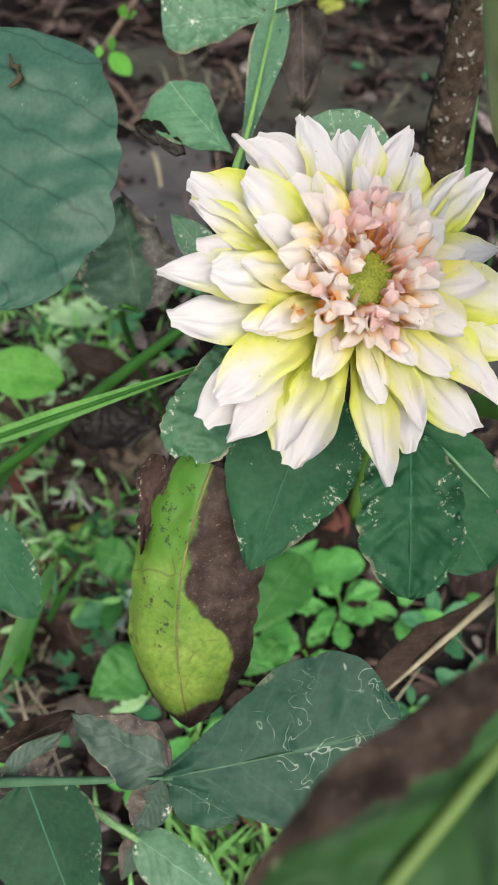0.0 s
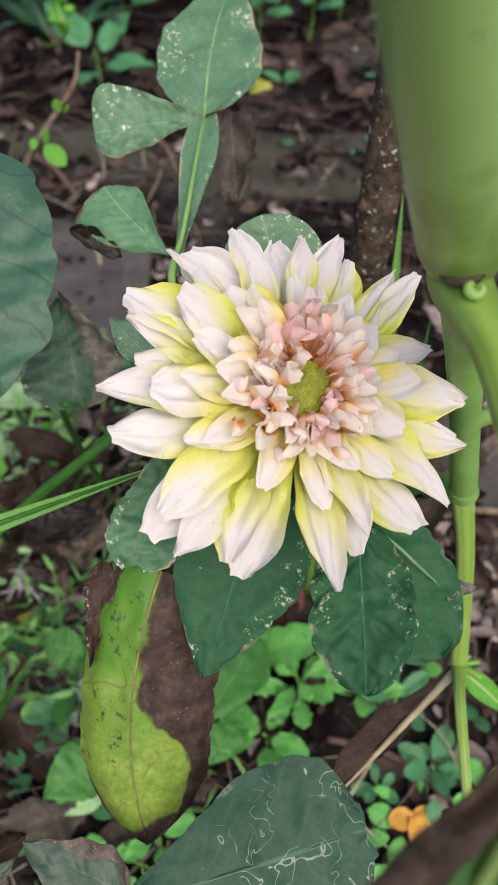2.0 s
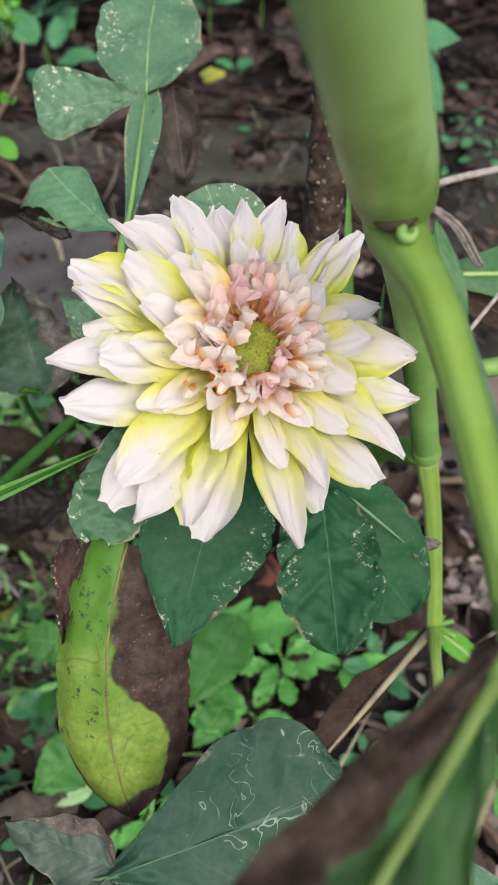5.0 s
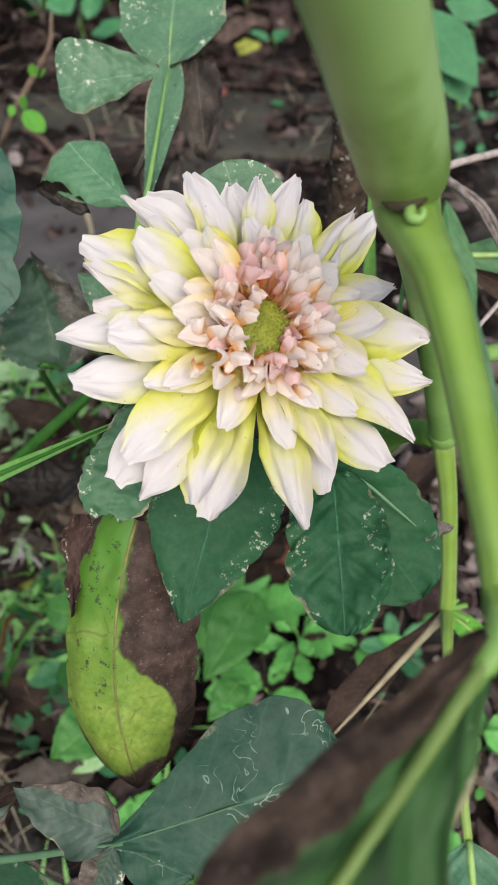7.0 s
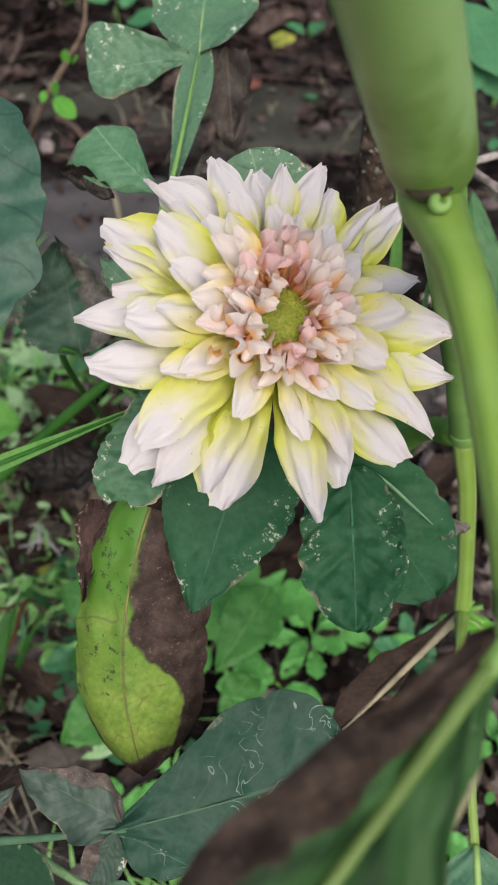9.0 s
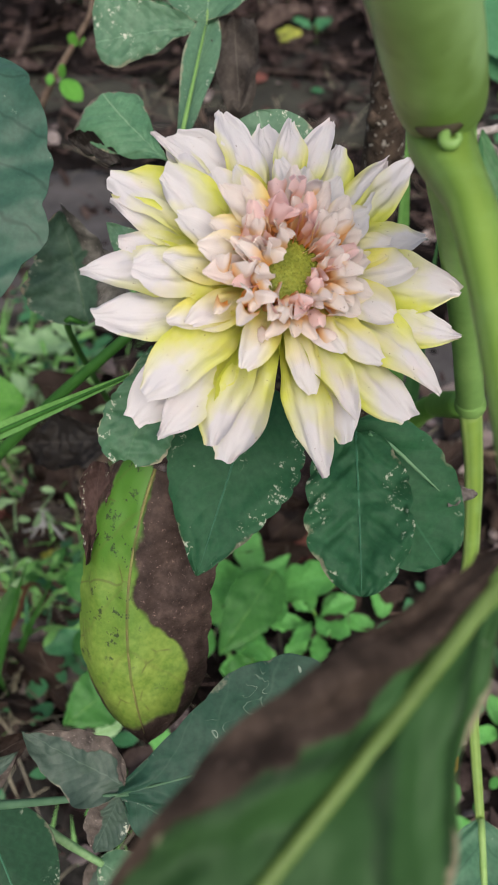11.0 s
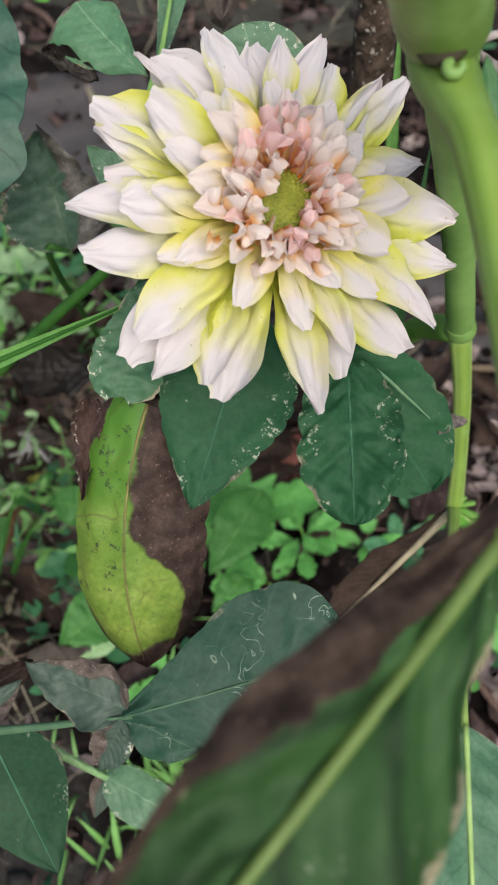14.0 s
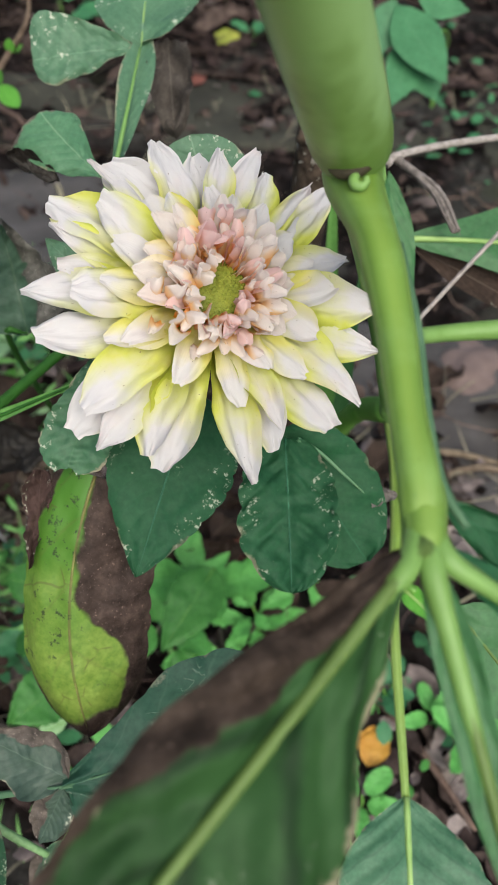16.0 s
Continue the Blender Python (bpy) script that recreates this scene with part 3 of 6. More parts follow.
def tube(points, radii, count=24, sides=12, wobble=0.0, groove=0.0, face=FACE, flat=1.0, seed=0, bm=None, strands=0, turns=0.0):
    """A round, tapering rod along a smooth curve. groove dents the side that looks along face; strands twist it like rope."""
    line = spline(points, count)
    bm = bm or bmesh.new()
    uvl = bm.loops.layers.uv.verify()
    rings = []
    face = Vector(face)
    for i, c in enumerate(line):
        u = i / (count - 1)
        s = u * (len(radii) - 1)
        k = min(int(s), len(radii) - 2)
        x = s - k
        r = radii[k] + (radii[k + 1] - radii[k]) * (x * x * (3 - 2 * x))
        t = (line[min(i + 1, count - 1)] - line[max(i - 1, 0)]).normalized()
        n = (face - t * face.dot(t)).normalized()
        b = t.cross(n)
        ring = []
        for j in range(sides):
            a = math.tau * j / sides
            rr = r * (1 + wobble * noise.noise(c * 90 + Vector((math.cos(a) * 1.5, math.sin(a) * 1.5, seed))))
            if groove:
                rr *= 1 - groove * max(0, math.cos(a)) ** 6
            if strands:
                rr *= 0.84 + 0.22 * abs(math.sin(strands * a / 2 + turns * math.tau * u))
            ring.append(bm.verts.new(c + n * (math.cos(a) * rr * flat) + b * (math.sin(a) * rr)))
        rings.append(ring)
    for i in range(count - 1):
        for j in range(sides):
            k = (j + 1) % sides
            f = bm.faces.new((rings[i][j], rings[i][k], rings[i + 1][k], rings[i + 1][j]))
            for loop, (a, b2) in zip(f.loops, ((i, j), (i, j + 1), (i + 1, j + 1), (i + 1, j))):
                loop[uvl].uv = (a / (count - 1), b2 / sides)
    bm.faces.new(rings[0][::-1])
    bm.faces.new(rings[-1])
    return bm


def lump(centre, size, seed, rough=0.35, squash=0.6, bm=None, sub=2):
    """An uneven stone or clod."""
    own = bm or bmesh.new()
    made = bmesh.ops.create_icosphere(own, subdivisions=sub, radius=1.0)["verts"]
    off = Vector((seed * 1.7, seed * 0.9, seed * 2.3))
    for v in made:
        d = v.co.normalized()
        v.co = Vector(centre) + Vector((d.x, d.y, d.z * squash)) * size * (1 + rough * noise.noise(d * 1.4 + off) + rough * 0.5 * noise.noise(d * 3.5 + off))
    return own


def leaf_part(parent, base, tip, width, material, name="leaf", rib=0.0, rib_mat=None, label="", **kw):
    leaf = part(name, blade(base, tip, width, **kw), material, parent, label)
    if rib:
        line = midline(base, tip, kw.get("face", FACE), kw.get("arch", 0.0), kw.get("bend", 0.0), kw.get("roll_tip", 0.0), lift=rib * 0.35)
        part("midrib", tube(line, (rib, rib * 0.75, rib * 0.3), 16, 8), rib_mat or RIB, leaf)
    return leaf


def ground_height(x, y):
    p = Vector((x, y, 0))
    return 0.014 * noise.noise(p * 3.0) + 0.008 * noise.noise(p * 11.0) + 0.004 * noise.noise(p * 31.0)


# ---- the ground ----
def build_ground():
    bm = bmesh.new()
    xs = [-400, -60, -12, -4, -2] + [-1.3 + 0.02 * i for i in range(131)] + [2, 4, 12, 60, 400]
    ys = [-400, -60, -12, -4, -1.5] + [-0.5 + 0.02 * i for i in range(146)] + [3, 4.5, 12, 60, 400]
    rows = [[bm.verts.new((x, y, ground_height(x, y) if -1.5 < x < 1.5 and -0.7 < y < 2.6 else 0.0)) for x in xs] for y in ys]
    for a, b in zip(rows, rows[1:]):
        for i in range(len(xs) - 1):
            bm.faces.new((a[i], a[i + 1], b[i + 1], b[i]))
    return tagged(finish("ground", bm, SOIL), "dark crumbly garden soil with grey stony patches", "ground", kind="structure")


build_ground()


def scatter(name, count, region, maker, material, label, category, seed):
    rnd = random.Random(seed)
    bm = bmesh.new()
    x0, x1, y0, y1 = region
    for i in range(count):
        y = y0 + (y1 - y0) * rnd.random() ** 1.2
        x = (x0 + (x1 - x0) * rnd.random()) * (0.45 + 0.55 * (y - y0 + 0.3) / (y1 - y0))
        maker(bm, rnd, Vector((x, y, ground_height(x, y))), i)
    return tagged(finish(name, bm, material), label, category, kind="stuff")


def clod(bm, rnd, p, i):
    lump(p + Vector((0, 0, 0.001)), 0.003 + 0.011 * rnd.random() ** 3, rnd.random() * 90, 0.5, 0.7, bm, 1)


def litter_bit(bm, rnd, p, i):
    a, ln = rnd.random() * math.tau, 0.012 + 0.035 * rnd.random() ** 2
    d = Vector((math.cos(a), math.sin(a), rnd.uniform(-0.25, 0.45)))
    face = Vector((rnd.uniform(-0.7, 0.7), rnd.uniform(-0.7, 0.7), 1))
    q = p + Vector((0, 0, 0.006))
    blade(q, q + d * ln, ln * rnd.uniform(0.25, 0.7), face, arch=rnd.uniform(-0.1, 0.2), fold=rnd.uniform(-0.6, 0.6), ripple=0.003,
          nu=6, nv=4, seed=rnd.random() * 50, bm=bm, shape=rnd.choice(("ovate", "oval", "lance")), twist=rnd.uniform(-1, 1))


def stick(bm, rnd, p, i):
    a, ln = rnd.random() * math.tau, 0.03 + 0.1 * rnd.random() ** 2
    d = Vector((math.cos(a), math.sin(a), rnd.uniform(-0.1, 0.2)))
    s = Vector((-d.y, d.x, 0.2)) * ln * rnd.uniform(-0.12, 0.12)
    r = 0.0006 + 0.0012 * rnd.random()
    q = p + Vector((0, 0, 0.005))
    tube((q, q + d * ln * 0.5 + s, q + d * ln), (r, r * 0.9, r * 0.6), 6, 5, 0.2, bm=bm, seed=i)


BED = (-0.75, 0.8, 0.0, 2.3)
scatter("soil_crumbs", 2600, BED, clod, SOIL, "loose dark crumbs of soil", "soil", 3)
scatter("leaf_litter", 2200, BED, litter_bit, LITTER, "dry curled brown leaf litter on soil", "leaf litter", 5)
scatter("dry_sticks", 300, BED, stick, LITTER, "short dry brown stems lying on soil", "sticks", 7)


def long_stick(bm, rnd, p, i):
    a, ln = rnd.random() * math.tau, 0.08 + 0.2 * rnd.random()
    d = Vector((math.cos(a), math.sin(a), rnd.uniform(-0.02, 0.16)))
    s = Vector((-d.y, d.x, 0.2)) * ln * rnd.uniform(-0.12, 0.12)
    r = 0.0012 + 0.002 * rnd.random()
    q = p + Vector((0, 0, 0.01))
    tube((q, q + d * ln * 0.5 + s, q + d * ln), (r, r * 0.9, r * 0.6), 7, 5, 0.2, bm=bm, seed=i)


def big_litter(bm, rnd, p, i):
    a, ln = rnd.random() * math.tau, 0.04 + 0.06 * rnd.random()
    d = Vector((math.cos(a), math.sin(a), rnd.uniform(-0.2, 0.4)))
    q = p + Vector((0, 0, 0.012))
    blade(q, q + d * ln, ln * rnd.uniform(0.3, 0.6), (rnd.uniform(-0.7, 0.7), rnd.uniform(-0.7, 0.7), 1), arch=rnd.uniform(-0.1, 0.2), fold=rnd.uniform(-0.6, 0.6), ripple=0.008,
          nu=7, nv=5, seed=rnd.random() * 50, bm=bm, twist=rnd.uniform(-1, 1))


PALE_LITTER = two_tone("pale_litter", (0.09, 0.07, 0.066), (0.26, 0.21, 0.2), 70, 0.85, 0.3, island=1.2)
scatter("pale_litter", 300, BED, litter_bit, PALE_LITTER, "pale lilac-grey dry leaf bits on soil", "leaf litter", 23)
FAR_BED = (-0.9, 1.0, 1.3, 2.7)
scatter("dry_stems", 150, FAR_BED, long_stick, LITTER, "long dry brown stems lying on soil", "sticks", 17)
scatter("leaf_litter", 260, FAR_BED, big_litter, LITTER, "curled brown dead leaves on soil", "leaf litter", 19)

# ---- the dahlia in flower ----
dahlia = thing("dahlia_plant", "dahlia in full bloom with spotted green leaves", "flowering plant", at=(0.0568, 0.4093, 0.0000))

FLOWER_AT = Vector((-0.0010, 0.2087, 0.4557))
FLOWER_X, FLOWER_Y, FLOWER_N = Vector((0.963, 0.1733, -0.2065)), Vector((-0.0385, 0.8467, 0.5307)), Vector((0.2669, -0.5031, 0.822))


def flower_point(angle, radius, height):
    a = radians(angle)
    return FLOWER_AT + (FLOWER_X * math.cos(a) + FLOWER_Y * math.sin(a)) * radius + FLOWER_N * height


def head_mesh():
    """The green base and the domed disc of unopened florets."""
    bm = bmesh.new()
    rows = []
    for r, h in ((0.0, -0.006), (0.006, -0.005), (0.011, 0.0), (0.0128, 0.010), (0.0130, 0.0165), (0.0122, 0.0195), (0.0095, 0.0212), (0.0055, 0.0220), (0.0, 0.0222)):
        rows.append([bm.verts.new(flower_point(360 * j / 28, r * (1 + 0.03 * math.sin(j * 3)), h)) for j in range(28)])
    for a, b in zip(rows, rows[1:]):
        for j in range(28):
            bm.faces.new((a[j], a[(j + 1) % 28], b[(j + 1) % 28], b[j]))
    for k in range(190):
        r = 0.0120 * math.sqrt((k + 0.5) / 190)
        lump(flower_point(k * 137.5, r, 0.0219 - 0.0024 * (r / 0.0120) ** 3), 0.00082, k, 0.25, 0.8, bm, 1)
    return bm


head = part("flower_head", head_mesh(), DISC, dahlia, "yellow-green centre of the flower")


def petal(angle, radius, height, width, lift, seed, material=PETAL, cup=0.12, shape="petal", start=0.004, up=0.004, roll_tip=0.0, ripple=0.0016, name="petal", nu=24, nv=14, pleat=0.06, ragged=0.25, swing=0.14, edge=0.16, from_angle=None, twist=0.14, wavy=0.12, hook=0.05):
    """One petal from the flower's foot to a tip given by angle, reach and rise."""
    rnd = random.Random(seed)
    base = flower_point((angle if from_angle is None else from_angle) + rnd.uniform(-2, 2), start, up)
    tip = flower_point(angle, radius, height)
    out = (tip - base).normalized()
    face = (FLOWER_N - out * FLOWER_N.dot(out)).normalized()
    face = Matrix.Rotation(rnd.uniform(-swing, swing), 3, out) @ face
    bm = blade(base, tip, width, face, arch=lift, bend=rnd.uniform(-0.03, 0.03), shape=shape, cup=cup + rnd.uniform(-0.12, 0.12),
               fold=rnd.uniform(-0.06, 0.06), ripple=ripple, nu=nu, nv=nv, thick=0.0002, seed=seed, roll_tip=roll_tip, left=rnd.uniform(-edge, edge),
               right=rnd.uniform(-edge, edge), pleat=pleat, ragged=ragged, twist=rnd.uniform(-twist, twist), wavy=wavy, hook=rnd.uniform(-hook, hook), lean=rnd.uniform(-0.12, 0.12), blunt=0.1)
    return part(name, bm, material, head)


TIPS = {"p": "petal_pointed", "b": "petal_blunt", "r": "petal_round"}
# outer petals: angle, reach and rise of the tip and width in millimetres, and the kind of tip
OUTER_A = [(171, 55.2, 6, 12.0, "r"), (182, 65.9, 8, 16.8, "p"), (185, 50.9, 17, 18.4, "b"), (160, 61.5, 10, 14.4, "p"), (150, 65.3, 10, 16.8, "b"), (148, 50.9, 17, 14.4, "b"), (129, 64.2, 8, 10.0, "p"), (125, 60.4, 11, 16.8, "b"), (117, 55.3, 8, 8.8, "r"), (109, 59.8, 13, 13.2, "b"), (98, 54.6, 9, 12.8, "r"), (88, 56.2, 14, 10.8, "r"), (77, 60.0, 13, 11.2, "r"), (64, 56.0, 12, 11.2, "b"), (48, 60.8, 13, 12.4, "p"), (43, 66.6, 10, 12.4, "b"), (23, 58.0, 10, 14.0, "p"), (4, 65.2, 11, 19.2, "p"), (349, 65.3, 9, 14.0, "r")]
OUTER_B = [(344, 67.8, 7, 15.2, "p"), (331, 66.7, 12, 16.8, "p"), (313, 64.9, 10, 18.4, "b"), (296, 58.5, 6, 15.6, "r"), (298, 52.9, 14, 11.6, "p"), (281, 67.8, 9, 16.0, "p"), (256, 63.7, 10, 16.8, "b"), (246, 61.0, 7, 15.0, "r"), (234, 67.8, 6, 17.6, "p"), (224, 68.1, 5, 17.6, "b"), (220, 61.7, 13, 17.6, "r"), (199, 64.4, 8, 16.0, "b")]
for k, (a, r, h, w, tip) in enumerate(OUTER_A + OUTER_B):
    petal(a, r / 1000 * 1.012, h / 1000, w / 1000 * 1.09, 0.055 + 0.012 * (k % 3), 10 + k, shape=TIPS[tip], up=0.001 + 0.0005 * h, start=0.005, roll_tip=random.Random(k).uniform(-0.05, 0.08), ragged=0.24 if tip == "b" else 0.16, pleat=0.08, ripple=0.0035, edge=0.4, twist=0.25, wavy=0.2, hook=0.09, nu=30, nv=18)
# a second, shorter row between them
MIDDLE = [(247, 38.2, 24, 12.0, "r"), (282, 40.4, 19, 11.6, "r"), (301, 32.5, 24, 10.4, "r"), (319, 42.7, 20, 11.2, "r"), (344, 39.8, 20, 13.2, "r"), (213, 38.2, 20, 12.8, "r"), (208, 43.7, 18, 12.0, "r"), (9, 48.5, 18, 14.0, "r"), (22, 39.4, 20, 12.4, "r"), (40, 36.4, 22, 12.0, "r"), (64, 36.8, 24, 10.8, "r"), (79, 35.3, 24, 9.2, "r"), (96, 38.5, 22, 10.0, "r"), (117, 37.9, 24, 10.8, "r"), (128, 40.8, 21, 12.0, "r"), (159, 40.7, 19, 13.2, "r"), (177, 40.7, 21, 14.4, "r")]
for k, (a, r, h, w, tip) in enumerate(MIDDLE):
    petal(a, r / 1000, h / 1000, w / 1000 * 1.02, 0.09, 60 + k, PETAL_SHORT, start=0.007, up=0.0035 + 0.0004 * h, shape=TIPS[tip], roll_tip=random.Random(k).uniform(-0.1, 0.02), pleat=0.1, edge=0.3, ripple=0.002)
# cream petals that stand round the middle
INNER = [(137, 32.8, 32, 9.2, "r"), (174, 30.9, 29, 11.6, "r"), (190, 29.8, 30, 9.2, "r"), (126, 30.5, 33, 8.0, "r"), (53, 27.7, 32, 8.4, "r"), (30, 24.3, 30, 8.4, "r"), (8, 24.6, 28, 9.2, "r"), (345, 27.1, 27, 9.2, "r"), (158, 29.8, 30, 9.2, "r"), (329, 26.0, 26, 8.8, "r"), (93, 30.4, 32, 7.2, "r"), (71, 27.3, 33, 7.2, "r")]
for k, (a, r, h, w, tip) in enumerate(INNER):
    petal(a, r / 1000, h / 1000, w / 1000 * 1.05, 0.1, 100 + k, PETAL_INNER, cup=0.4, shape=TIPS[tip], start=0.010, up=0.015, swing=0.25, pleat=0.1, roll_tip=-0.05)
# rolled florets round the disc: angle and reach of the foot, then of the tip, its rise, the width, and pink or white
FLORETS_A = [(163, 19.7, 130, 23.8, 34, 6.4, "p"), (118, 20.8, 116, 27.3, 35, 6.4, "p"), (109, 20.4, 105, 28.7, 34, 5.6, "p"), (120, 16.0, 107, 20.0, 37, 6.8, "p"), (111, 15.7, 92, 13.7, 37, 4.0, "p"), (118, 13.1, 110, 10.0, 34, 3.8, "w"), (70, 12.1, 100, 13.2, 34, 4.8, "p"), (58, 12.2, 77, 17.6, 36, 6.0, "w"), (83, 20.1, 89, 19.0, 37, 4.8, "w"), (46, 13.5, 65, 21.0, 35, 5.2, "w"), (33, 12.2, 39, 15.3, 34, 4.8, "w"), (24, 14.5, 50, 24.0, 33, 6.8, "w"), (18, 12.8, 24, 17.4, 33, 4.4, "w"), (8, 8.9, 29, 8.3, 31, 3.2, "w")]
FLORETS_B = [(346, 15.3, 9, 14.6, 33, 6.0, "w"), (323, 8.0, 290, 4.0, 31, 3.6, "p"), (307, 11.3, 324, 8.5, 32, 5.0, "p"), (257, 11.9, 293, 12.8, 33, 4.4, "p"), (295, 13.0, 265, 18.5, 33, 4.8, "p"), (298, 15.0, 288, 20.2, 33, 5.2, "p"), (323, 15.9, 323, 17.2, 32, 5.4, "w"), (315, 18.9, 316, 25.9, 30, 5.0, "w"), (267, 13.5, 251, 21.4, 34, 6.2, "w"), (276, 17.6, 262, 23.3, 31, 5.2, "w"), (238, 16.1, 245, 21.6, 34, 5.2, "w"), (163, 10.2, 162, 7.9, 34, 5.4, "w"), (168, 13.5, 165, 15.8, 36, 5.4, "w"), (185, 9.6, 183, 17.8, 36, 4.8, "w")]
FLORETS_C = [(204, 13.8, 196, 9.4, 34, 6.4, "w"), (210, 13.4, 226, 13.8, 33, 4.0, "w"), (223, 18.2, 209, 24.9, 36, 6.4, "w"), (224, 17.8, 238, 17.3, 36, 5.2, "w"), (227, 21.5, 226, 32.1, 34, 6.4, "w"), (195, 18.9, 180, 18.8, 35, 6.8, "w"), (195, 22.9, 179, 25.7, 32, 6.0, "w"), (147, 15.6, 140, 18.7, 37, 5.4, "w"), (148, 18.0, 144, 24.1, 35, 5.6, "w"), (146, 10.8, 153, 15.1, 36, 5.0, "w"), (98, 22.9, 108, 23.9, 36, 4.4, "p"), (100, 13.6, 64, 15.5, 34, 4.4, "p"), (350, 18.1, 352, 21.4, 30, 5.2, "w"), (2, 15.0, 15, 19.9, 31, 4.8, "w")]
FLORETS_D = [(87, 21.4, 96, 25.7, 34, 4.8, "p"), (296, 21.0, 299, 24.9, 28, 5.2, "w"), (208, 26.1, 217, 31.5, 28, 4.8, "w"), (244, 21.4, 248, 25.7, 27, 4.4, "w")]
for k, (a0, r0, a, r, h, w, tone) in enumerate(FLORETS_A + FLORETS_B + FLORETS_C + FLORETS_D):
    rnd = random.Random(170 + k)
    inward = r < r0 + 1.5
    petal(a, r / 1000, h / 1000, w / 1000 * 1.03, 0.22 if inward else 0.16, 170 + k, FLORET_PINK if tone == "p" else FLORET, cup=rnd.uniform(-1.2, -0.8) if inward or rnd.random() < 0.5 else rnd.uniform(0.8, 1.2), shape="floret",
          start=r0 / 1000, up=0.0185, ripple=0.0012, nu=18, nv=10, roll_tip=rnd.uniform(-0.2, 0.4), name="floret", pleat=0.02, ragged=0.08, wavy=0.1, hook=0.1, swing=0.4, edge=0.2, from_angle=a0)
# smaller ones that fill the ring behind and between them
rnd = random.Random(4)
for ring, (count, r0, h0, w0) in enumerate(((20, 0.0245, 0.029, 0.0050), (20, 0.0195, 0.031, 0.0046), (17, 0.0158, 0.0300, 0.0040))):
    for k in range(count):
        a = ((k + 0.5 * ring) * 360 / count + rnd.uniform(-8, 8)) % 360
        petal(a, r0 + rnd.uniform(-0.002, 0.002), h0 + rnd.uniform(-0.003, 0.002), w0 * rnd.uniform(0.85, 1.25), rnd.uniform(0.1, 0.25), 300 + 30 * ring + k, FLORET_PINK if rnd.random() < (0.6 if 40 < a < 140 else 0.2) else FLORET,
              cup=rnd.uniform(0.8, 1.4), shape="floret", start=0.0128, up=0.0165, ripple=0.0012, nu=15, nv=8, roll_tip=rnd.uniform(-0.2, 0.3), name="floret", pleat=0.02, ragged=0.08, wavy=0.1, hook=0.1, swing=0.5, edge=0.25)

part("flower_stalk", tube((FLOWER_AT - FLOWER_N * 0.004, FLOWER_AT - FLOWER_N * 0.03 + Vector((0, 0.01, -0.015)), (0.03, 0.29, 0.34), (0.05, 0.37, 0.18), dahlia.location), (0.0045, 0.0035, 0.0045, 0.006, 0.008), 30, 12, 0.03), STALK, dahlia)

# leaves under and beside the flower
leaf_part(dahlia, (-0.0052, 0.2086, 0.4099), (-0.0261, 0.1449, 0.3656), 0.060, GREEN_DEEP_SPECKLED, rib=0.0005, rib_mat=RIB_DARK, shape="ovate", fold=0.1, ripple=0.003, teeth=11, tooth=0.045, arch=0.03, seed=1, nu=66, nv=18, label="deep green leaf with a pale chewed margin")
leaf_part(dahlia, (0.0350, 0.2039, 0.3877), (0.0394, 0.1460, 0.3535), 0.044, GREEN_DEEP_SPECKLED, rib=0.0006, rib_mat=RIB_DARK, shape="long", fold=0.12, ripple=0.005, teeth=6, tooth=0.09, wavy=0.12, arch=0.03, seed=2, nu=84, nv=24, quilt=0.0019, ribs=6, label="crinkled deep green leaf with pale specks")
side_leaf = leaf_part(dahlia, (0.0325, 0.2102, 0.3852), (0.0760, 0.1698, 0.3421), 0.053, GREEN_DEEP, shape="long", fold=0.05, ripple=0.004, teeth=8, tooth=0.05, seed=3, nu=30, nv=14)
part("midrib", tube(((0.0406, 0.2029, 0.3882), (0.0499, 0.2005, 0.3835), (0.0625, 0.1948, 0.3742), (0.0736, 0.1907, 0.3649)), (0.0010, 0.0008, 0.0006, 0.0002), 16, 8), RIB_SOFT, side_leaf)
leaf_part(dahlia, (0.0765, 0.1925, 0.3624), (0.0892, 0.1921, 0.3637), 0.0125, WITHERED, name="withered_tip", shape="withered", seed=39, ripple=0.003, teeth=4, tooth=0.08, wavy=0.2, fold=0.15, nu=30, nv=10, label="grey dead tip of the leaf")
leaf_part(dahlia, (-0.0411, 0.2042, 0.4297), (-0.0537, 0.1672, 0.4039), 0.029, OLIVE, shape="olive", ripple=0.004, seed=4, teeth=13, tooth=0.07, ragged=0.5, nu=60, nv=16, label="small olive green leaf dusted with specks")
leaf_part(dahlia, (-0.0002, 0.2745, 0.4496), (-0.0107, 0.2975, 0.4754), 0.042, GREEN_TOP, shape="round", ripple=0.002, seed=5, teeth=8, tooth=0.02)
leaf_part(dahlia, (-0.0564, 0.2650, 0.4222), (-0.0749, 0.2776, 0.4334), 0.017, GREEN_TOP, shape="ovate", ripple=0.002, seed=6)

# the yellow and brown hanging leaf
leaf_part(dahlia, (-0.0443, 0.1766, 0.3916), (-0.0468, 0.1035, 0.2957), 0.056, YELLOWING, name="hanging_leaf", shape="hang", arch=0.05, bend=0.075, cup=-0.5, lean=-0.22, ripple=0.003, seed=7, nu=70, nv=26, pleat=0.03, teeth=9, tooth=0.04, wavy=0.06, face=(0.05, -0.72, 0.7), rib=0.0007, rib_mat=RIB_BROWN, label="yellowing leaf, half of it dead and brown")
leaf_part(dahlia, (-0.0712, 0.1511, 0.3596), (-0.0682, 0.1840, 0.3850), 0.0125, CRISP, name="withered_edge", shape="fan", ripple=0.007, seed=8, cup=0.5, teeth=13, tooth=0.12, wavy=0.5, nu=60, nv=14, label="crumpled dead brown edge of the leaf")

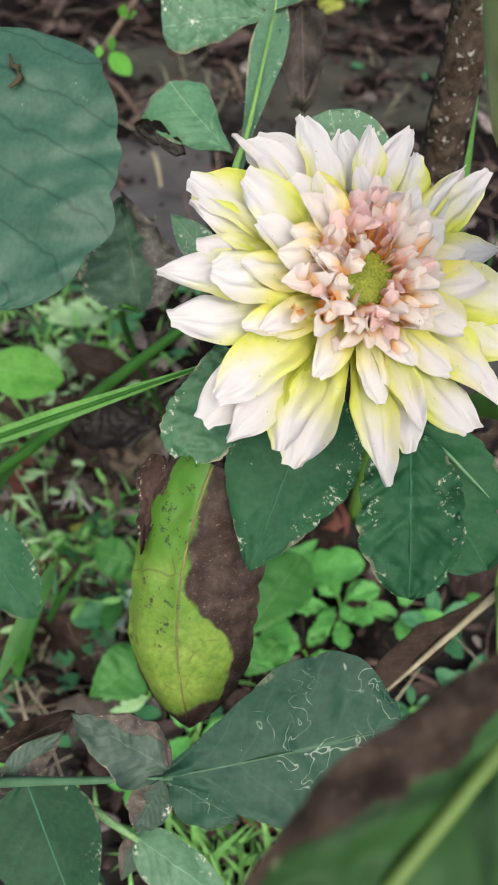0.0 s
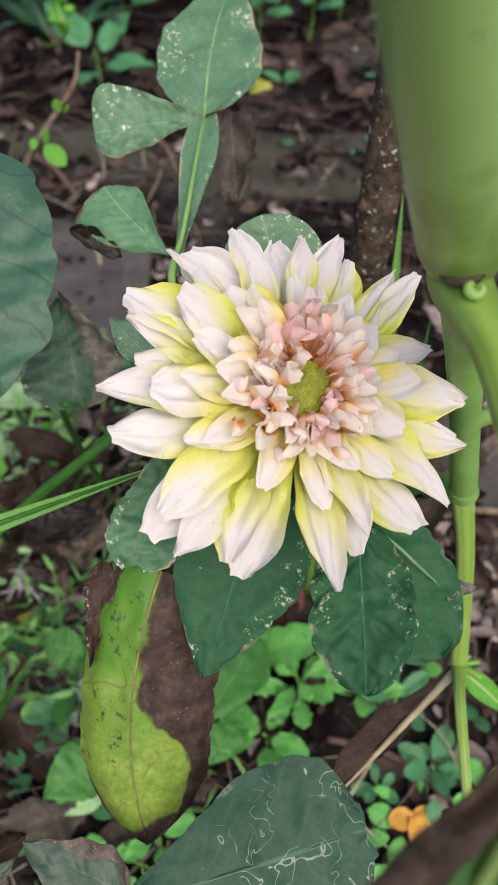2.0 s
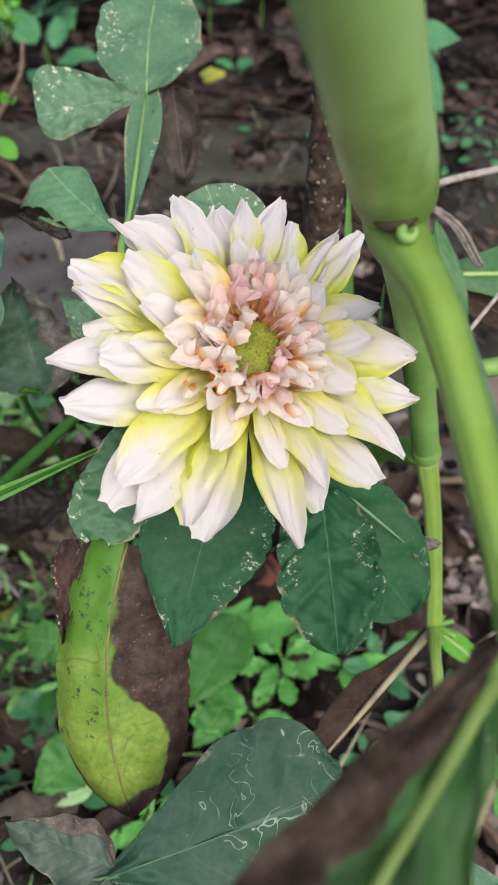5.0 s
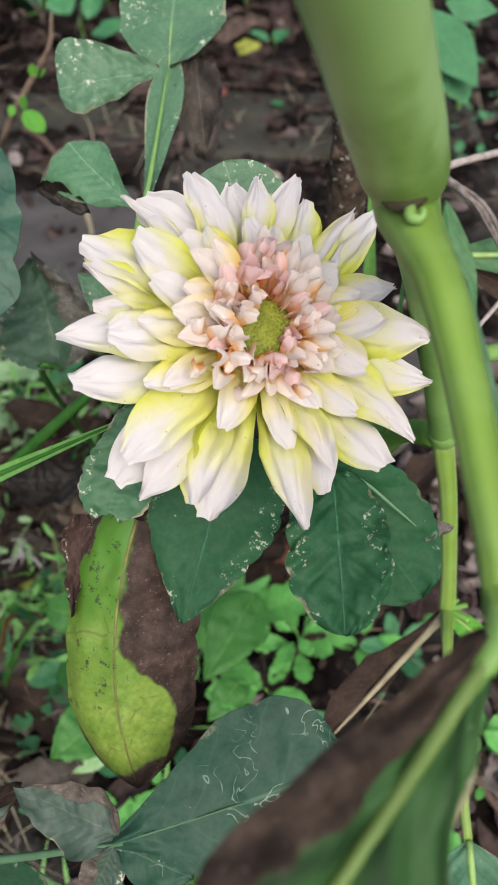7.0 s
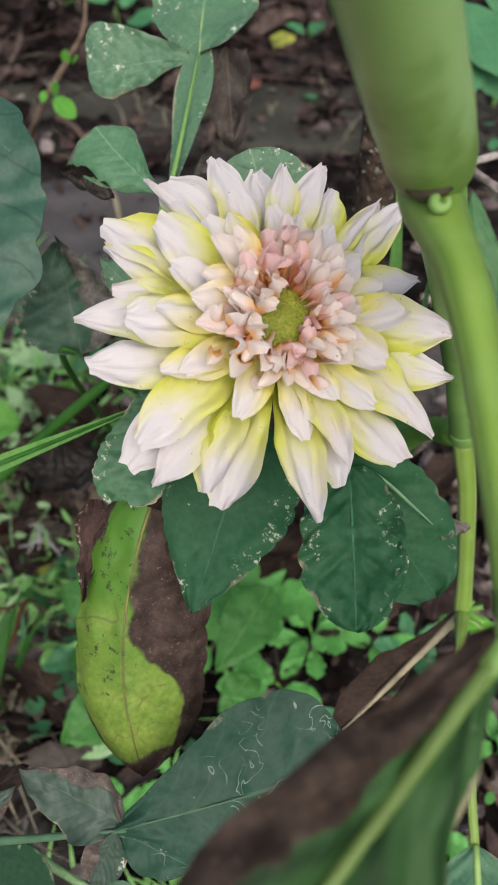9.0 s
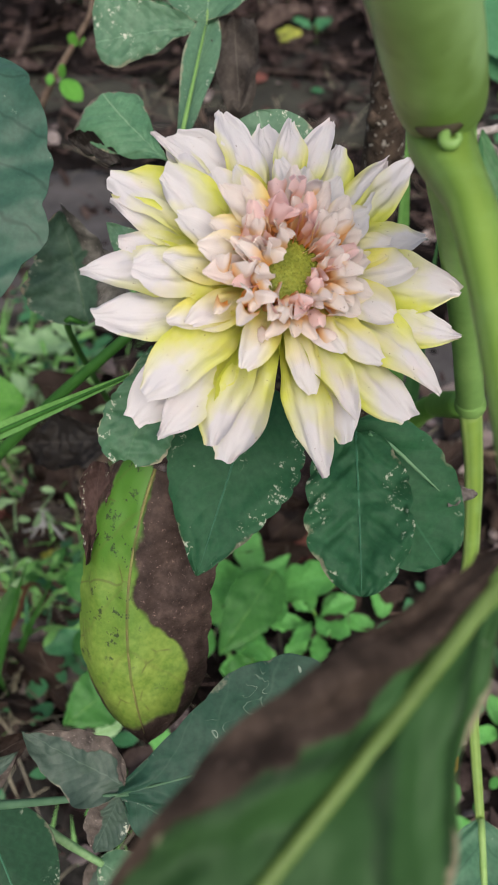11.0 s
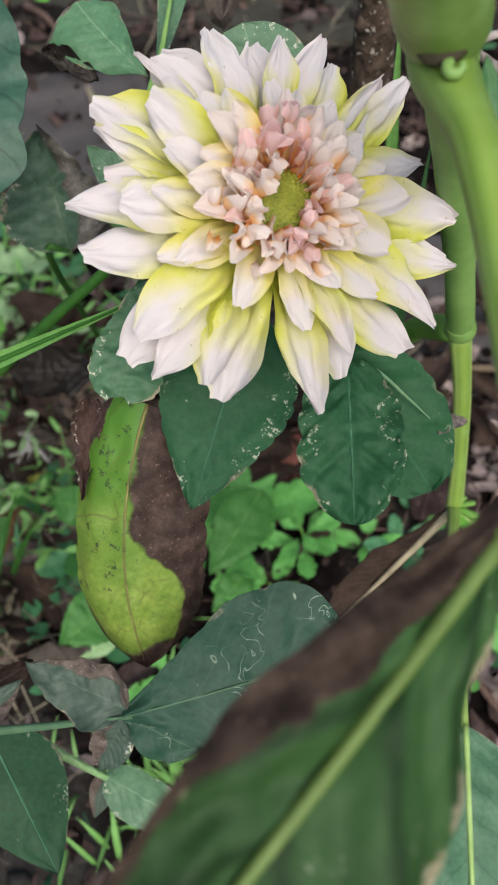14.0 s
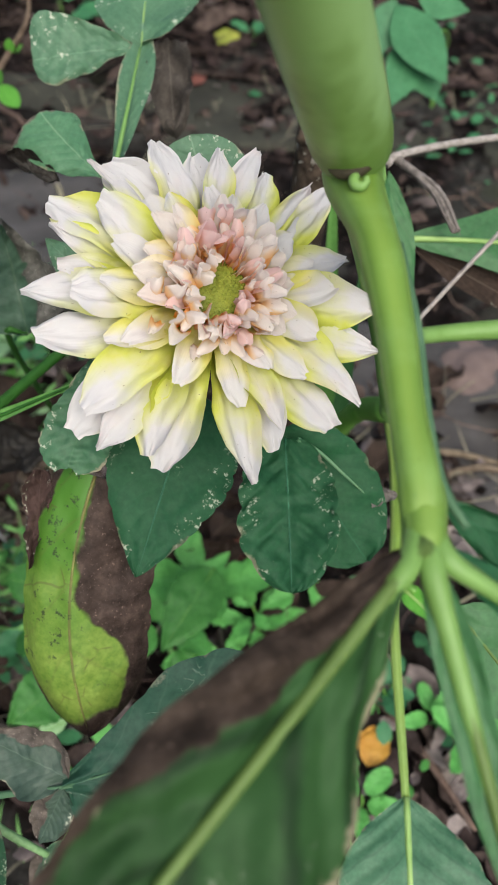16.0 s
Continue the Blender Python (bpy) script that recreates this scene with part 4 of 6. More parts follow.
# the leaf shoot that rises behind the flower
shoot = part("leaf_shoot", tube(((-0.0327, 0.2566, 0.4280), (-0.0481, 0.2882, 0.4445), (-0.0452, 0.3192, 0.4534), (-0.0410, 0.3926, 0.4681)), (0.0030, 0.0018, 0.0011, 0.0006), 22, 10, groove=0.25), STALK_DULL, dahlia)
leaf_part(shoot, (-0.0480, 0.2984, 0.4418), (-0.0395, 0.3988, 0.4684), 0.0175, GREEN_TOP, name="winged_stem", shape="wing", fold=0.15, nv=8, seed=9, ripple=0.002)
leaf_part(shoot, (-0.0405, 0.3954, 0.4679), (-0.0305, 0.4977, 0.4993), 0.061, GREEN_TOP, shape="ovate", rib=0.0004, rib_mat=RIB, ripple=0.006, fold=0.08, seed=10, teeth=7, tooth=0.05, arch=0.03, bend=-0.03, nu=32, nv=14)
leaf_part(shoot, (-0.0405, 0.3945, 0.4672), (-0.0945, 0.3842, 0.4625), 0.035, GREEN_TOP, shape="wedge", lean=0.2, blunt=0.1, ripple=0.004, fold=0.08, seed=11, teeth=5, tooth=0.03, arch=0.03, right=0.3, bend=0.0, nu=50, nv=16, rib=0.0003, rib_mat=RIB_GREY)
leaf_part(shoot, (-0.0515, 0.3105, 0.4440), (-0.0842, 0.3410, 0.4590), 0.038, GREEN_TOP_BURNT, shape="wedge", ripple=0.003, seed=12, arch=0.05, bend=-0.04, cup=-0.3, lean=-0.2, blunt=0.25, face=(0.1, -0.5, 0.85), wavy=0.1, nu=40, nv=14)
leaf_part(shoot, (-0.0735, 0.3118, 0.4412), (-0.0975, 0.3210, 0.4474), 0.0085, BLACKENED, name="burnt_curl", shape="long", ripple=0.006, seed=13, cup=1.3, wavy=0.4, nu=34, nv=10, label="blackened curled edge of the leaf")
leaf_part(shoot, (-0.0280, 0.4076, 0.4668), (-0.0225, 0.3662, 0.4378), 0.024, GREY_DEAD, name="dead_leaflet", shape="long", ripple=0.012, seed=14, fold=0.8, teeth=4, tooth=0.12, nu=24, nv=10)

# ---- the tall stem beside it ----
tall = thing("tall_dahlia_stem", "thick green dahlia stem with jointed nodes and big compound leaves", "plant stem", at=(0.0646, 0.4029, 0.0000))
NODE = Vector((0.0429, 0.1935, 0.5317))
TOP = Vector((0.0212, 0.1589, 0.5901))
upper = part("upper_stem", tube((NODE + (TOP - NODE) * -0.045, NODE + (TOP - NODE) * -0.015, NODE + (TOP - NODE) * 0.05, NODE + (TOP - NODE) * 0.16, NODE + (TOP - NODE) * 0.5, TOP, TOP + (TOP - NODE) * 1.0, TOP + (TOP - NODE) * 2.2, TOP + (TOP - NODE) * 4.0), (0.0045, 0.0092, 0.0116, 0.0122, 0.0121, 0.0118, 0.0115, 0.011, 0.010), 120, 32, 0.02), STEM, tall, "thick upright green stem")
part("node_collar", tube((NODE + Vector((-0.001, 0, 0.0005)), NODE + Vector((0, 0, -0.002)), NODE + Vector((0.002, 0.0, -0.014))), (0.0090, 0.0096, 0.0080), 12, 28, 0.05), PETIOLE, tall)
# a dark tube laid in the crease in place of its shadow
part("node_crease", tube(((0.0332, 0.1842, 0.5337), (0.0371, 0.1789, 0.5331), (0.0418, 0.1785, 0.5341), (0.0465, 0.1820, 0.5358), (0.0509, 0.1856, 0.5355)), (0.0008, 0.0019, 0.0022, 0.0018, 0.0006), 20, 10, 0.3), SHADE_AND_DIRT_BROWN, tall, "dark brown strip standing for the shade in the joint crease")
arc = [Vector((0.0424, 0.1750, 0.5330)) + Vector((math.cos(a), 0.8 * math.sin(a), 0.6 * math.sin(a))) * 0.0017 + FACE * 0.0003 * i for i, a in enumerate([radians(110 + 40 * q) for q in range(8)])]
part("bud", tube(arc, (0.0011, 0.0015, 0.0016, 0.0015, 0.0011, 0.0007), 34, 12, 0.06), PETIOLE, tall, "tiny curled green bud in the leaf joint")
leaf_part(tall, (0.0520, 0.1845, 0.5309), (0.0600, 0.1500, 0.5010), 0.0095, GREEN_MID, name="stem_wing", shape="lance", seed=61, fold=0.15, ripple=0.001, face=(0.2, -0.7, 0.6))
RING = Vector((0.0957, 0.2537, 0.3538))
part("lower_stem", tube((NODE + Vector((0.002, 0.002, -0.006)), (0.0614, 0.2167, 0.4728), (0.0796, 0.2382, 0.4125), RING), (0.0080, 0.0068, 0.0064, 0.0068), 26, 20, 0.02), STALK_DULL, tall)
part("stem_ring", tube((RING + Vector((-0.002, -0.002, 0.006)), RING, RING + Vector((0.002, 0.002, -0.006))), (0.0066, 0.0078, 0.0064), 8, 20, 0.04), STALK_DULL, tall)
part("stem_foot", tube((RING, (0.092, 0.33, 0.26), (0.075, 0.37, 0.13), tall.location), (0.0075, 0.007, 0.007, 0.009), 20, 12, 0.03), STALK, tall)

# the near compound leaf
JOINT = Vector((0.0511, 0.0730, 0.5106))
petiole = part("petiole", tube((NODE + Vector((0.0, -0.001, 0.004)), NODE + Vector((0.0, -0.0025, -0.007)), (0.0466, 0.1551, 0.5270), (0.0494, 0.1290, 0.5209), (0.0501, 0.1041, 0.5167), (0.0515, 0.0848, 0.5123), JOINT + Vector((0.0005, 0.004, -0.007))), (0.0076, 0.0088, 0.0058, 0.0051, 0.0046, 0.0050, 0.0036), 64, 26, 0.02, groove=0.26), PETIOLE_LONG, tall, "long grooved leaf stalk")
part("stalk_edge", tube(((0.0530, 0.1575, 0.5255), (0.0552, 0.1304, 0.5198), (0.0553, 0.1053, 0.5155), (0.0570, 0.0888, 0.5112), (0.0628, 0.0799, 0.5066)), (0.0012, 0.0016, 0.0014, 0.0016, 0.001), 30, 8, 0.05), RIB_GREY, petiole, "darker ridge along the stalk")
for start, end, wide in (((0.0514, 0.0826, 0.5086), (-0.0280, -0.0207, 0.4875), 0.0026), ((0.0529, 0.0822, 0.5084), (0.0761, -0.0088, 0.4627), 0.0028), ((0.0548, 0.0836, 0.5076), (0.1027, 0.0505, 0.4859), 0.0024)):
    end = Vector(end)
    reach = 0.052 / (end - JOINT).length
    part("rib_foot", tube((start, JOINT + (end - JOINT) * reach * 0.12 + FACE * 0.0008, JOINT + (end - JOINT) * reach * 0.4 + FACE * 0.0004, JOINT + (end - JOINT) * reach), (wide * 0.9, wide * 1.05, wide * 0.85, 0.0016), 22, 14, 0.03), PETIOLE, petiole)
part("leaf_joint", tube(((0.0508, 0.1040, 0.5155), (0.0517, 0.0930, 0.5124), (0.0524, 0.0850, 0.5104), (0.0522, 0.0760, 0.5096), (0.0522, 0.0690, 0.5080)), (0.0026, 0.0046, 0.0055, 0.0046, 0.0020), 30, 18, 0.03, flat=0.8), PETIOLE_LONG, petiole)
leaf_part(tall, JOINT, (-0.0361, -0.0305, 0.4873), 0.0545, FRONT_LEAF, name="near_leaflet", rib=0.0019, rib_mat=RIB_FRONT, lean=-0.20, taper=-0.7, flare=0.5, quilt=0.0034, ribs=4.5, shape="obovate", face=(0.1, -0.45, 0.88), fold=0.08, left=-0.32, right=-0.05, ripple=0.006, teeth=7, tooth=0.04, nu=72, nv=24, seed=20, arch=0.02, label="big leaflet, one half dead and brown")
leaf_part(tall, JOINT, (0.0761, -0.0088, 0.4627), 0.0095, GREEN_MID, name="end_leaflet", rib=0.0019, rib_mat=RIB_FRONT, shape="strap", fold=0.35, ripple=0.002, seed=21)
leaf_part(tall, JOINT + Vector((0.002, 0.001, -0.001)), (0.1027, 0.0505, 0.4859), 0.009, GREEN_DEEP, name="side_leaflet", rib=0.0014, rib_mat=RIB_FRONT, shape="lance", face=(0.0, -0.5, 0.6), fold=0.3, ripple=0.003, seed=22)
leaf_part(tall, (0.0591, 0.0902, 0.5026), (0.1054, 0.0772, 0.4744), 0.012, GREEN_DEEP, name="side_leaflet", shape="lance", face=(0.0, -0.7, 0.5), seed=23, ripple=0.003)
leaf_part(tall, (0.0831, 0.1015, 0.4287), (0.1247, 0.0664, 0.3943), 0.032, GREEN_MID, name="side_leaflet", rib=0.0006, rib_mat=RIB_FRONT, shape="ovate", fold=0.15, seed=24, ripple=0.003, teeth=8)

# the lower leaf with its thin stalk
FORK = Vector((0.1108, 0.2108, 0.2525))
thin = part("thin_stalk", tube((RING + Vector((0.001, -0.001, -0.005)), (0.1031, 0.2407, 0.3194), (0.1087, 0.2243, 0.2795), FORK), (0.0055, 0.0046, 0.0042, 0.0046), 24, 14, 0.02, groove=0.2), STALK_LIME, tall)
leaf_part(thin, FORK, (0.0425, 0.1471, 0.2317), 0.020, BROWN_LEAF, name="dead_leaflet", rib=0.0025, rib_mat=RIB_PALE, shape="spatula", right=0.25, lean=0.75, ripple=0.007, seed=25, face=(0.2, -0.6, 0.75), teeth=6)
leaf_part(thin, FORK, (0.1374, 0.1840, 0.2498), 0.013, FRESH, name="side_leaflet", rib=0.001, rib_mat=RIB, shape="lance", seed=26, fold=0.4)
for a, r in (((0.1208, 0.2107, 0.2590), 0.0014), ((0.1212, 0.2026, 0.2561), 0.0018), ((0.1161, 0.2136, 0.2601), 0.001)):
    part("leaf_stub", tube((FORK, FORK.lerp(Vector(a), 0.5) + Vector((0, 0, 0.001)), a), (0.0025, r * 1.2, r), 8, 8, 0.05), STALK, thin)
part("leaf_stalk", tube((FORK, (0.1041, 0.1806, 0.2651), (0.1059, 0.1368, 0.2463), (0.1078, 0.0948, 0.2288)), (0.0038, 0.0030, 0.0026, 0.0022), 18, 12, 0.02, groove=0.25), STALK_LIME, tall)
leaf_part(tall, (0.1077, 0.0981, 0.2312), (0.1033, -0.0153, 0.2116), 0.078, LOW_LEAF, name="low_leaf", rib=0.0018, rib_mat=RIB, shape="lance", fold=0.14, ripple=0.002, teeth=10, tooth=0.05, seed=27, quilt=0.0035, ribs=7, nu=60, nv=16, label="broad green leaf with pale midrib")

# leaves and stalk on the far side of the stem
part("side_stalk", tube(((0.0831, 0.2520, 0.4006), (0.1139, 0.2855, 0.3775), (0.1639, 0.2952, 0.3756), (0.2332, 0.3032, 0.3739)), (0.004, 0.0045, 0.0055, 0.006), 14, 12, 0.02), PETIOLE, tall)
leaf_part(tall, (0.0983, 0.3270, 0.4060), (0.2056, 0.3357, 0.3952), 0.042, GREEN_MID, name="far_leaf", rib=0.0016, rib_mat=RIB, shape="spatula", lean=-0.1, face=(0.1, -0.5, 0.8), seed=28, ripple=0.003, arch=0.05)
leaf_part(tall, (0.1036, 0.3323, 0.4002), (0.2023, 0.3020, 0.3640), 0.018, BROWN_LEAF, name="dead_leaf", shape="lance", seed=29, ripple=0.004, fold=0.2)

# ---- stake and twine ----
stake = tagged(finish("stake", tube(((0.0536, 0.4262, -0.0300), (0.062, 0.409, 0.10), (0.056, 0.405, 0.3), (0.056, 0.405, 0.45), (0.05, 0.395, 0.62)), (0.0125, 0.012, 0.0118, 0.0115, 0.011), 60, 22, 0.16), BARK), "rough dark bark-covered stake flecked with lichen", "stake")
for k, (h, a) in enumerate(((0.33, 0.3), (0.42, 2.6), (0.22, -0.9), (0.5, 1.2))):
    part("knot", lump((0.057 + 0.010 * math.cos(a), 0.404 - 0.010 * abs(math.sin(a)), h), 0.0048, 30 + k, 0.5, 1.1), BARK, stake)
twine = thing("twine", "frayed grey-brown twine tied round the stem", "twine", at=(0.0940, 0.3636, 0.4317))
part("strand", tube(((0.0888, 0.3555, 0.4317), (0.0955, 0.3640, 0.4321), (0.1296, 0.3878, 0.4269), (0.1736, 0.4104, 0.4215), (0.2803, 0.4560, 0.4123)), (0.0022, 0.0021, 0.002, 0.002, 0.002), 70, 14, 0.08, strands=3, turns=7), TWINE, twine)
for k, (dx, dz, r) in enumerate(((0.0, 0.0, 0.0024), (0.003, 0.002, 0.0014), (-0.003, -0.001, 0.0012), (0.001, 0.004, 0.0007), (0.005, -0.003, 0.0005), (-0.005, 0.002, 0.0005))):
    off = Vector((dx, 0, dz))
    part("loose_end", tube(((0.0941, 0.3624, 0.4309), Vector((0.1030, 0.3517, 0.4300)) + off * 0.3, Vector((0.1138, 0.3373, 0.4266)) + off * 0.6, Vector((0.1221, 0.3168, 0.4188)) + off * 0.5), (r, r, r * 0.9, r * 0.5), 60, 10, 0.5, strands=3, turns=5, seed=k), TWINE_DARK, twine)
part("thin_strand", tube(((0.1006, 0.2777, 0.3894), (0.1289, 0.3032, 0.4096), (0.1588, 0.3299, 0.4307)), (0.0011, 0.0011, 0.0011), 30, 8, 0.2, strands=2, turns=6), TWINE, twine)

# ---- the speckled shoot low in the bed ----
low = thing("speckled_shoot", "grey-green compound leaf with leaf miner trails", "plant", at=(-0.2299, 0.1158, 0.0000))
part("leaf_stalk", tube((low.location, (-0.1837, 0.0815, 0.2192), (-0.1265, 0.0755, 0.2821), (-0.0861, 0.0755, 0.3021), (-0.0492, 0.0782, 0.3104)), (0.004, 0.003, 0.0022, 0.0016, 0.0008), 30, 12, groove=0.2), RIB_GREY, low)
leaf_part(low, (-0.0530, 0.0780, 0.3102), (0.0400, 0.1040, 0.3238), 0.073, GREEN_GREY, rib=0.0005, rib_mat=RIB_GREY, shape="spatula", ripple=0.004, fold=0.05, teeth=7, tooth=0.04, ragged=0.25, seed=30, nu=60, nv=20, arch=0.02)
leaf_part(low, (-0.0504, 0.0776, 0.3087), (-0.0222, 0.0694, 0.2922), 0.024, GREEN_GREY, shape="oval", ripple=0.002, seed=31)
leaf_part(low, (-0.0529, 0.0782, 0.3080), (-0.0646, 0.0630, 0.2825), 0.018, GREY_TIP, shape="oval", ripple=0.003, seed=32)
leaf_part(low, (-0.0510, 0.0806, 0.3124), (-0.0924, 0.0958, 0.3222), 0.031, GREY_TIP, shape="ovate", ripple=0.004, seed=33, cup=0.15, teeth=4, tooth=0.06, ragged=0.3, nu=34, nv=12, label="grey leaflet with a dead brown base")
leaf_part(low, (-0.1241, 0.0762, 0.2826), (-0.1005, 0.0961, 0.2973), 0.016, GREY_TIP, shape="ovate", ripple=0.003, seed=34)
leaf_part(low, (-0.1372, 0.0880, 0.2733), (-0.1016, 0.1083, 0.2815), 0.017, BROWN_LEAF, name="dead_leaf", shape="oval", ripple=0.006, seed=35, fold=0.8)
leaf_part(low, (-0.1150, 0.0775, 0.2849), (-0.0814, 0.0253, 0.2557), 0.055, GREEN_SHADED, rib=0.0005, rib_mat=RIB_DARK, shape="ovate", fold=0.12, ripple=0.002, seed=36)
part("leaf_stalk", tube(((-0.1024, 0.0811, 0.2617), (-0.0855, 0.0736, 0.2488), (-0.0682, 0.0674, 0.2368)), (0.0022, 0.002, 0.0016), 12, 10, groove=0.2), PALE_LEAF, low)
leaf_part(low, (-0.0703, 0.0689, 0.2380), (-0.0162, 0.0433, 0.2280), 0.030, GREEN_TOP, shape="ovate", fold=0.2, ripple=0.003, seed=37)
leaf_part(low, (-0.0684, 0.0691, 0.2380), (-0.0752, 0.0523, 0.2193), 0.014, GREY_TIP, shape="ovate", seed=38)

# ---- plants at the edge of the bed ----
broad = thing("broad_leaved_plant", "plant with one broad blue-green veined leaf", "plant", at=(-0.4743, 0.5046, 0.0000))
leaf_part(broad, (-0.1630, 0.3266, 0.4850), (-0.1552, 0.2293, 0.4120), 0.130, GREEN_BLUE, shape="blocky", fold=0.05, quilt=0.0012, ribs=5.5, ripple=0.006, teeth=5, tooth=0.05, wavy=0.06, seed=40, nu=96, nv=28, arch=0.03)
part("stalk", tube(((-0.1630, 0.3266, 0.4850), (-0.2100, 0.3700, 0.4600), (-0.30, 0.40, 0.25), broad.location), (0.002, 0.003, 0.004, 0.006), 20, 10), STALK, broad)
dirt = bmesh.new()
for a, b, c in (((-0.1450, 0.3140, 0.4780), (-0.1428, 0.3092, 0.4755), (-0.1396, 0.3100, 0.4756)), ((-0.1412, 0.3082, 0.4750), (-0.1393, 0.3050, 0.4730), (-0.1432, 0.3012, 0.4705)), ((-0.1440, 0.3100, 0.4756), (-0.1420, 0.3088, 0.4760), (-0.1400, 0.3076, 0.4745))):
    tube([Vector(p) + FACE * 0.005 for p in (a, b, c)], (0.0005, 0.0012, 0.0007), 14, 7, 0.6, seed=len(dirt.verts), bm=dirt)
part("insect_dirt", dirt, SHADE_AND_DIRT_BROWN, broad, "black crumbs of insect dirt")
leaf_part(broad, (-0.1756, 0.1910, 0.3248), (-0.1305, 0.1509, 0.2852), 0.036, GREEN_DEEP_SPECKLED, shape="oval", ripple=0.003, seed=41, rib=0.0005, rib_mat=RIB_DARK)

dull = thing("dull_leaf_plant", "drooping dull leaf with a withered tip", "plant", at=(-0.1377, 0.4971, 0.0000))
leaf_part(dull, (-0.0960, 0.2880, 0.3645), (-0.1083, 0.3213, 0.4058), 0.056, DULL_LEAF, shape="ovate", ripple=0.012, fold=0.4, teeth=6, tooth=0.1, ragged=0.3, nu=34, nv=12, seed=42, rib=0.0004, rib_mat=RIB_GREY)
part("stalk", tube(((-0.0962, 0.2884, 0.3648), (-0.1106, 0.3022, 0.3390), dull.location), (0.0012, 0.0018, 0.0025), 12, 10), SHOOT, dull)

grass_a = thing("long_grass", "long grooved green grass blade", "grass", at=(-0.4443, 0.3640, 0.0000))
leaf_part(grass_a, (-0.2147, 0.2214, 0.2998), (-0.0386, 0.2104, 0.4201), 0.0075, GRASS, shape="strap", fold=0.45, seed=43, nv=6, rib=0.0017, rib_mat=SHOOT, arch=0.01)
part("stem", tube(((-0.2147, 0.2214, 0.2998), (-0.26, 0.3, 0.2), grass_a.location), (0.002, 0.003, 0.004), 12, 8), STALK, grass_a)
grass_b = thing("green_shoot", "dark green reed-like shoot", "plant", at=(-0.3314, 0.3270, 0.0000))
part("stem", tube((grass_b.location, (-0.2005, 0.2469, 0.2429), (-0.1530, 0.2432, 0.3004), (-0.1106, 0.2488, 0.3464), (-0.0727, 0.2567, 0.3818), (-0.0623, 0.2608, 0.3907)), (0.005, 0.0036, 0.0031, 0.003, 0.0026, 0.002), 26, 12, 0.03), SHOOT, grass_b)
leaf_part(grass_b, (-0.1446, 0.2070, 0.2344), (-0.1718, 0.1376, 0.1955), 0.011, SHOOT, shape="strap", seed=44, fold=0.2, nv=6)

# ---- seedlings, weeds and odds on the ground ----
def seedling(at, leaves, size, material, seed, label, name="seedling", group="seedlings", tall=0.03, shape="oval", tilt=0.5, category="seedling", lobe=0.12):
    """A small plant: a short stem and a ring of stalked leaves."""
    rnd = random.Random(seed)
    at = Vector(at)
    at.z = ground_height(at.x, at.y)
    top = at + Vector((rnd.uniform(-0.01, 0.01), rnd.uniform(-0.01, 0.01), tall))
    ob = thing(name, label, category, group, at)
    part("stem", tube((at - Vector((0, 0, 0.005)), (at + top) / 2 + Vector((0.002, 0, 0)), top), (0.0014, 0.0012, 0.001), 8, 7), STALK, ob)
    a0 = rnd.random() * 360
    for k in range(leaves):
        a = radians(a0 + k * 137.5 if leaves > 4 else a0 + k * 360 / leaves + rnd.uniform(-20, 20))
        d = Vector((math.cos(a), math.sin(a), tilt * rnd.uniform(0.2, 1.0)))
        s = size * rnd.uniform(0.7, 1.1) * (0.6 if k >= leaves - 2 and leaves > 5 else 1)
        start = at.lerp(top, 0.55 + 0.45 * k / leaves) + d * s * 0.2
        leaf_part(ob, start, start + d * s, s * rnd.uniform(0.5, 0.68), material, shape=shape, face=(0.15 * rnd.uniform(-1, 1), -0.25, 1), fold=0.2, ripple=s * 0.06, arch=0.05, nu=18, nv=8, seed=seed * 9 + k, teeth=4, tooth=lobe)
    return ob


LOW = "fresh green seedling with rounded leaves on soil"
seedling((0.0462, 0.2913, 0.0000), 9, 0.034, SEEDLING, 1, "fresh green rosette of lobed leaves on soil", tall=0.05, shape="obovate", lobe=0.25)
seedling((-0.0106, 0.3178, 0.0000), 4, 0.055, SEEDLING, 2, LOW, tall=0.06, shape="round")
seedling((-0.0274, 0.2861, 0.0000), 4, 0.06, SEEDLING, 3, LOW, tall=0.06, shape="ovate")
seedling((0.0186, 0.2611, 0.0000), 5, 0.04, SEEDLING, 4, LOW, tall=0.04)
seedling((0.1237, 0.2927, 0.0000), 4, 0.028, TEAL, 5, LOW, tall=0.02)
seedling((0.0953, 0.2975, 0.0000), 4, 0.028, SEEDLING, 6, LOW, tall=0.02, shape="round")
seedling((0.1597, 0.2507, 0.0000), 5, 0.02, TEAL, 7, LOW, tall=0.015, shape="round")
seedling((0.1089, 0.2159, 0.0000), 5, 0.02, TEAL, 8, LOW, tall=0.015, shape="round")
seedling((0.0427, 1.4813, 0.0000), 3, 0.05, TEAL, 9, "small blue-green seedling far off on dark soil", tall=0.03)
seedling((-0.0114, 1.6513, 0.0000), 9, 0.06, TEAL, 10, "clump of round glossy green leaves", tall=0.12, shape="round")
seedling((0.0946, 1.6983, 0.0000), 8, 0.06, TEAL, 11, "clump of round glossy green leaves", tall=0.12, shape="round")
seedling((-0.2815, 1.6570, 0.0000), 6, 0.12, TEAL, 12, "weed with broad lobed pale green leaves", tall=0.1, shape="ovate")
seedling((-0.2911, 1.4252, 0.0000), 4, 0.1, TEAL, 13, "weed with broad lobed pale green leaves", tall=0.08, shape="ovate")
seedling((0.2183, 0.1985, 0.0000), 5, 0.04, SEEDLING, 14, LOW, tall=0.03)
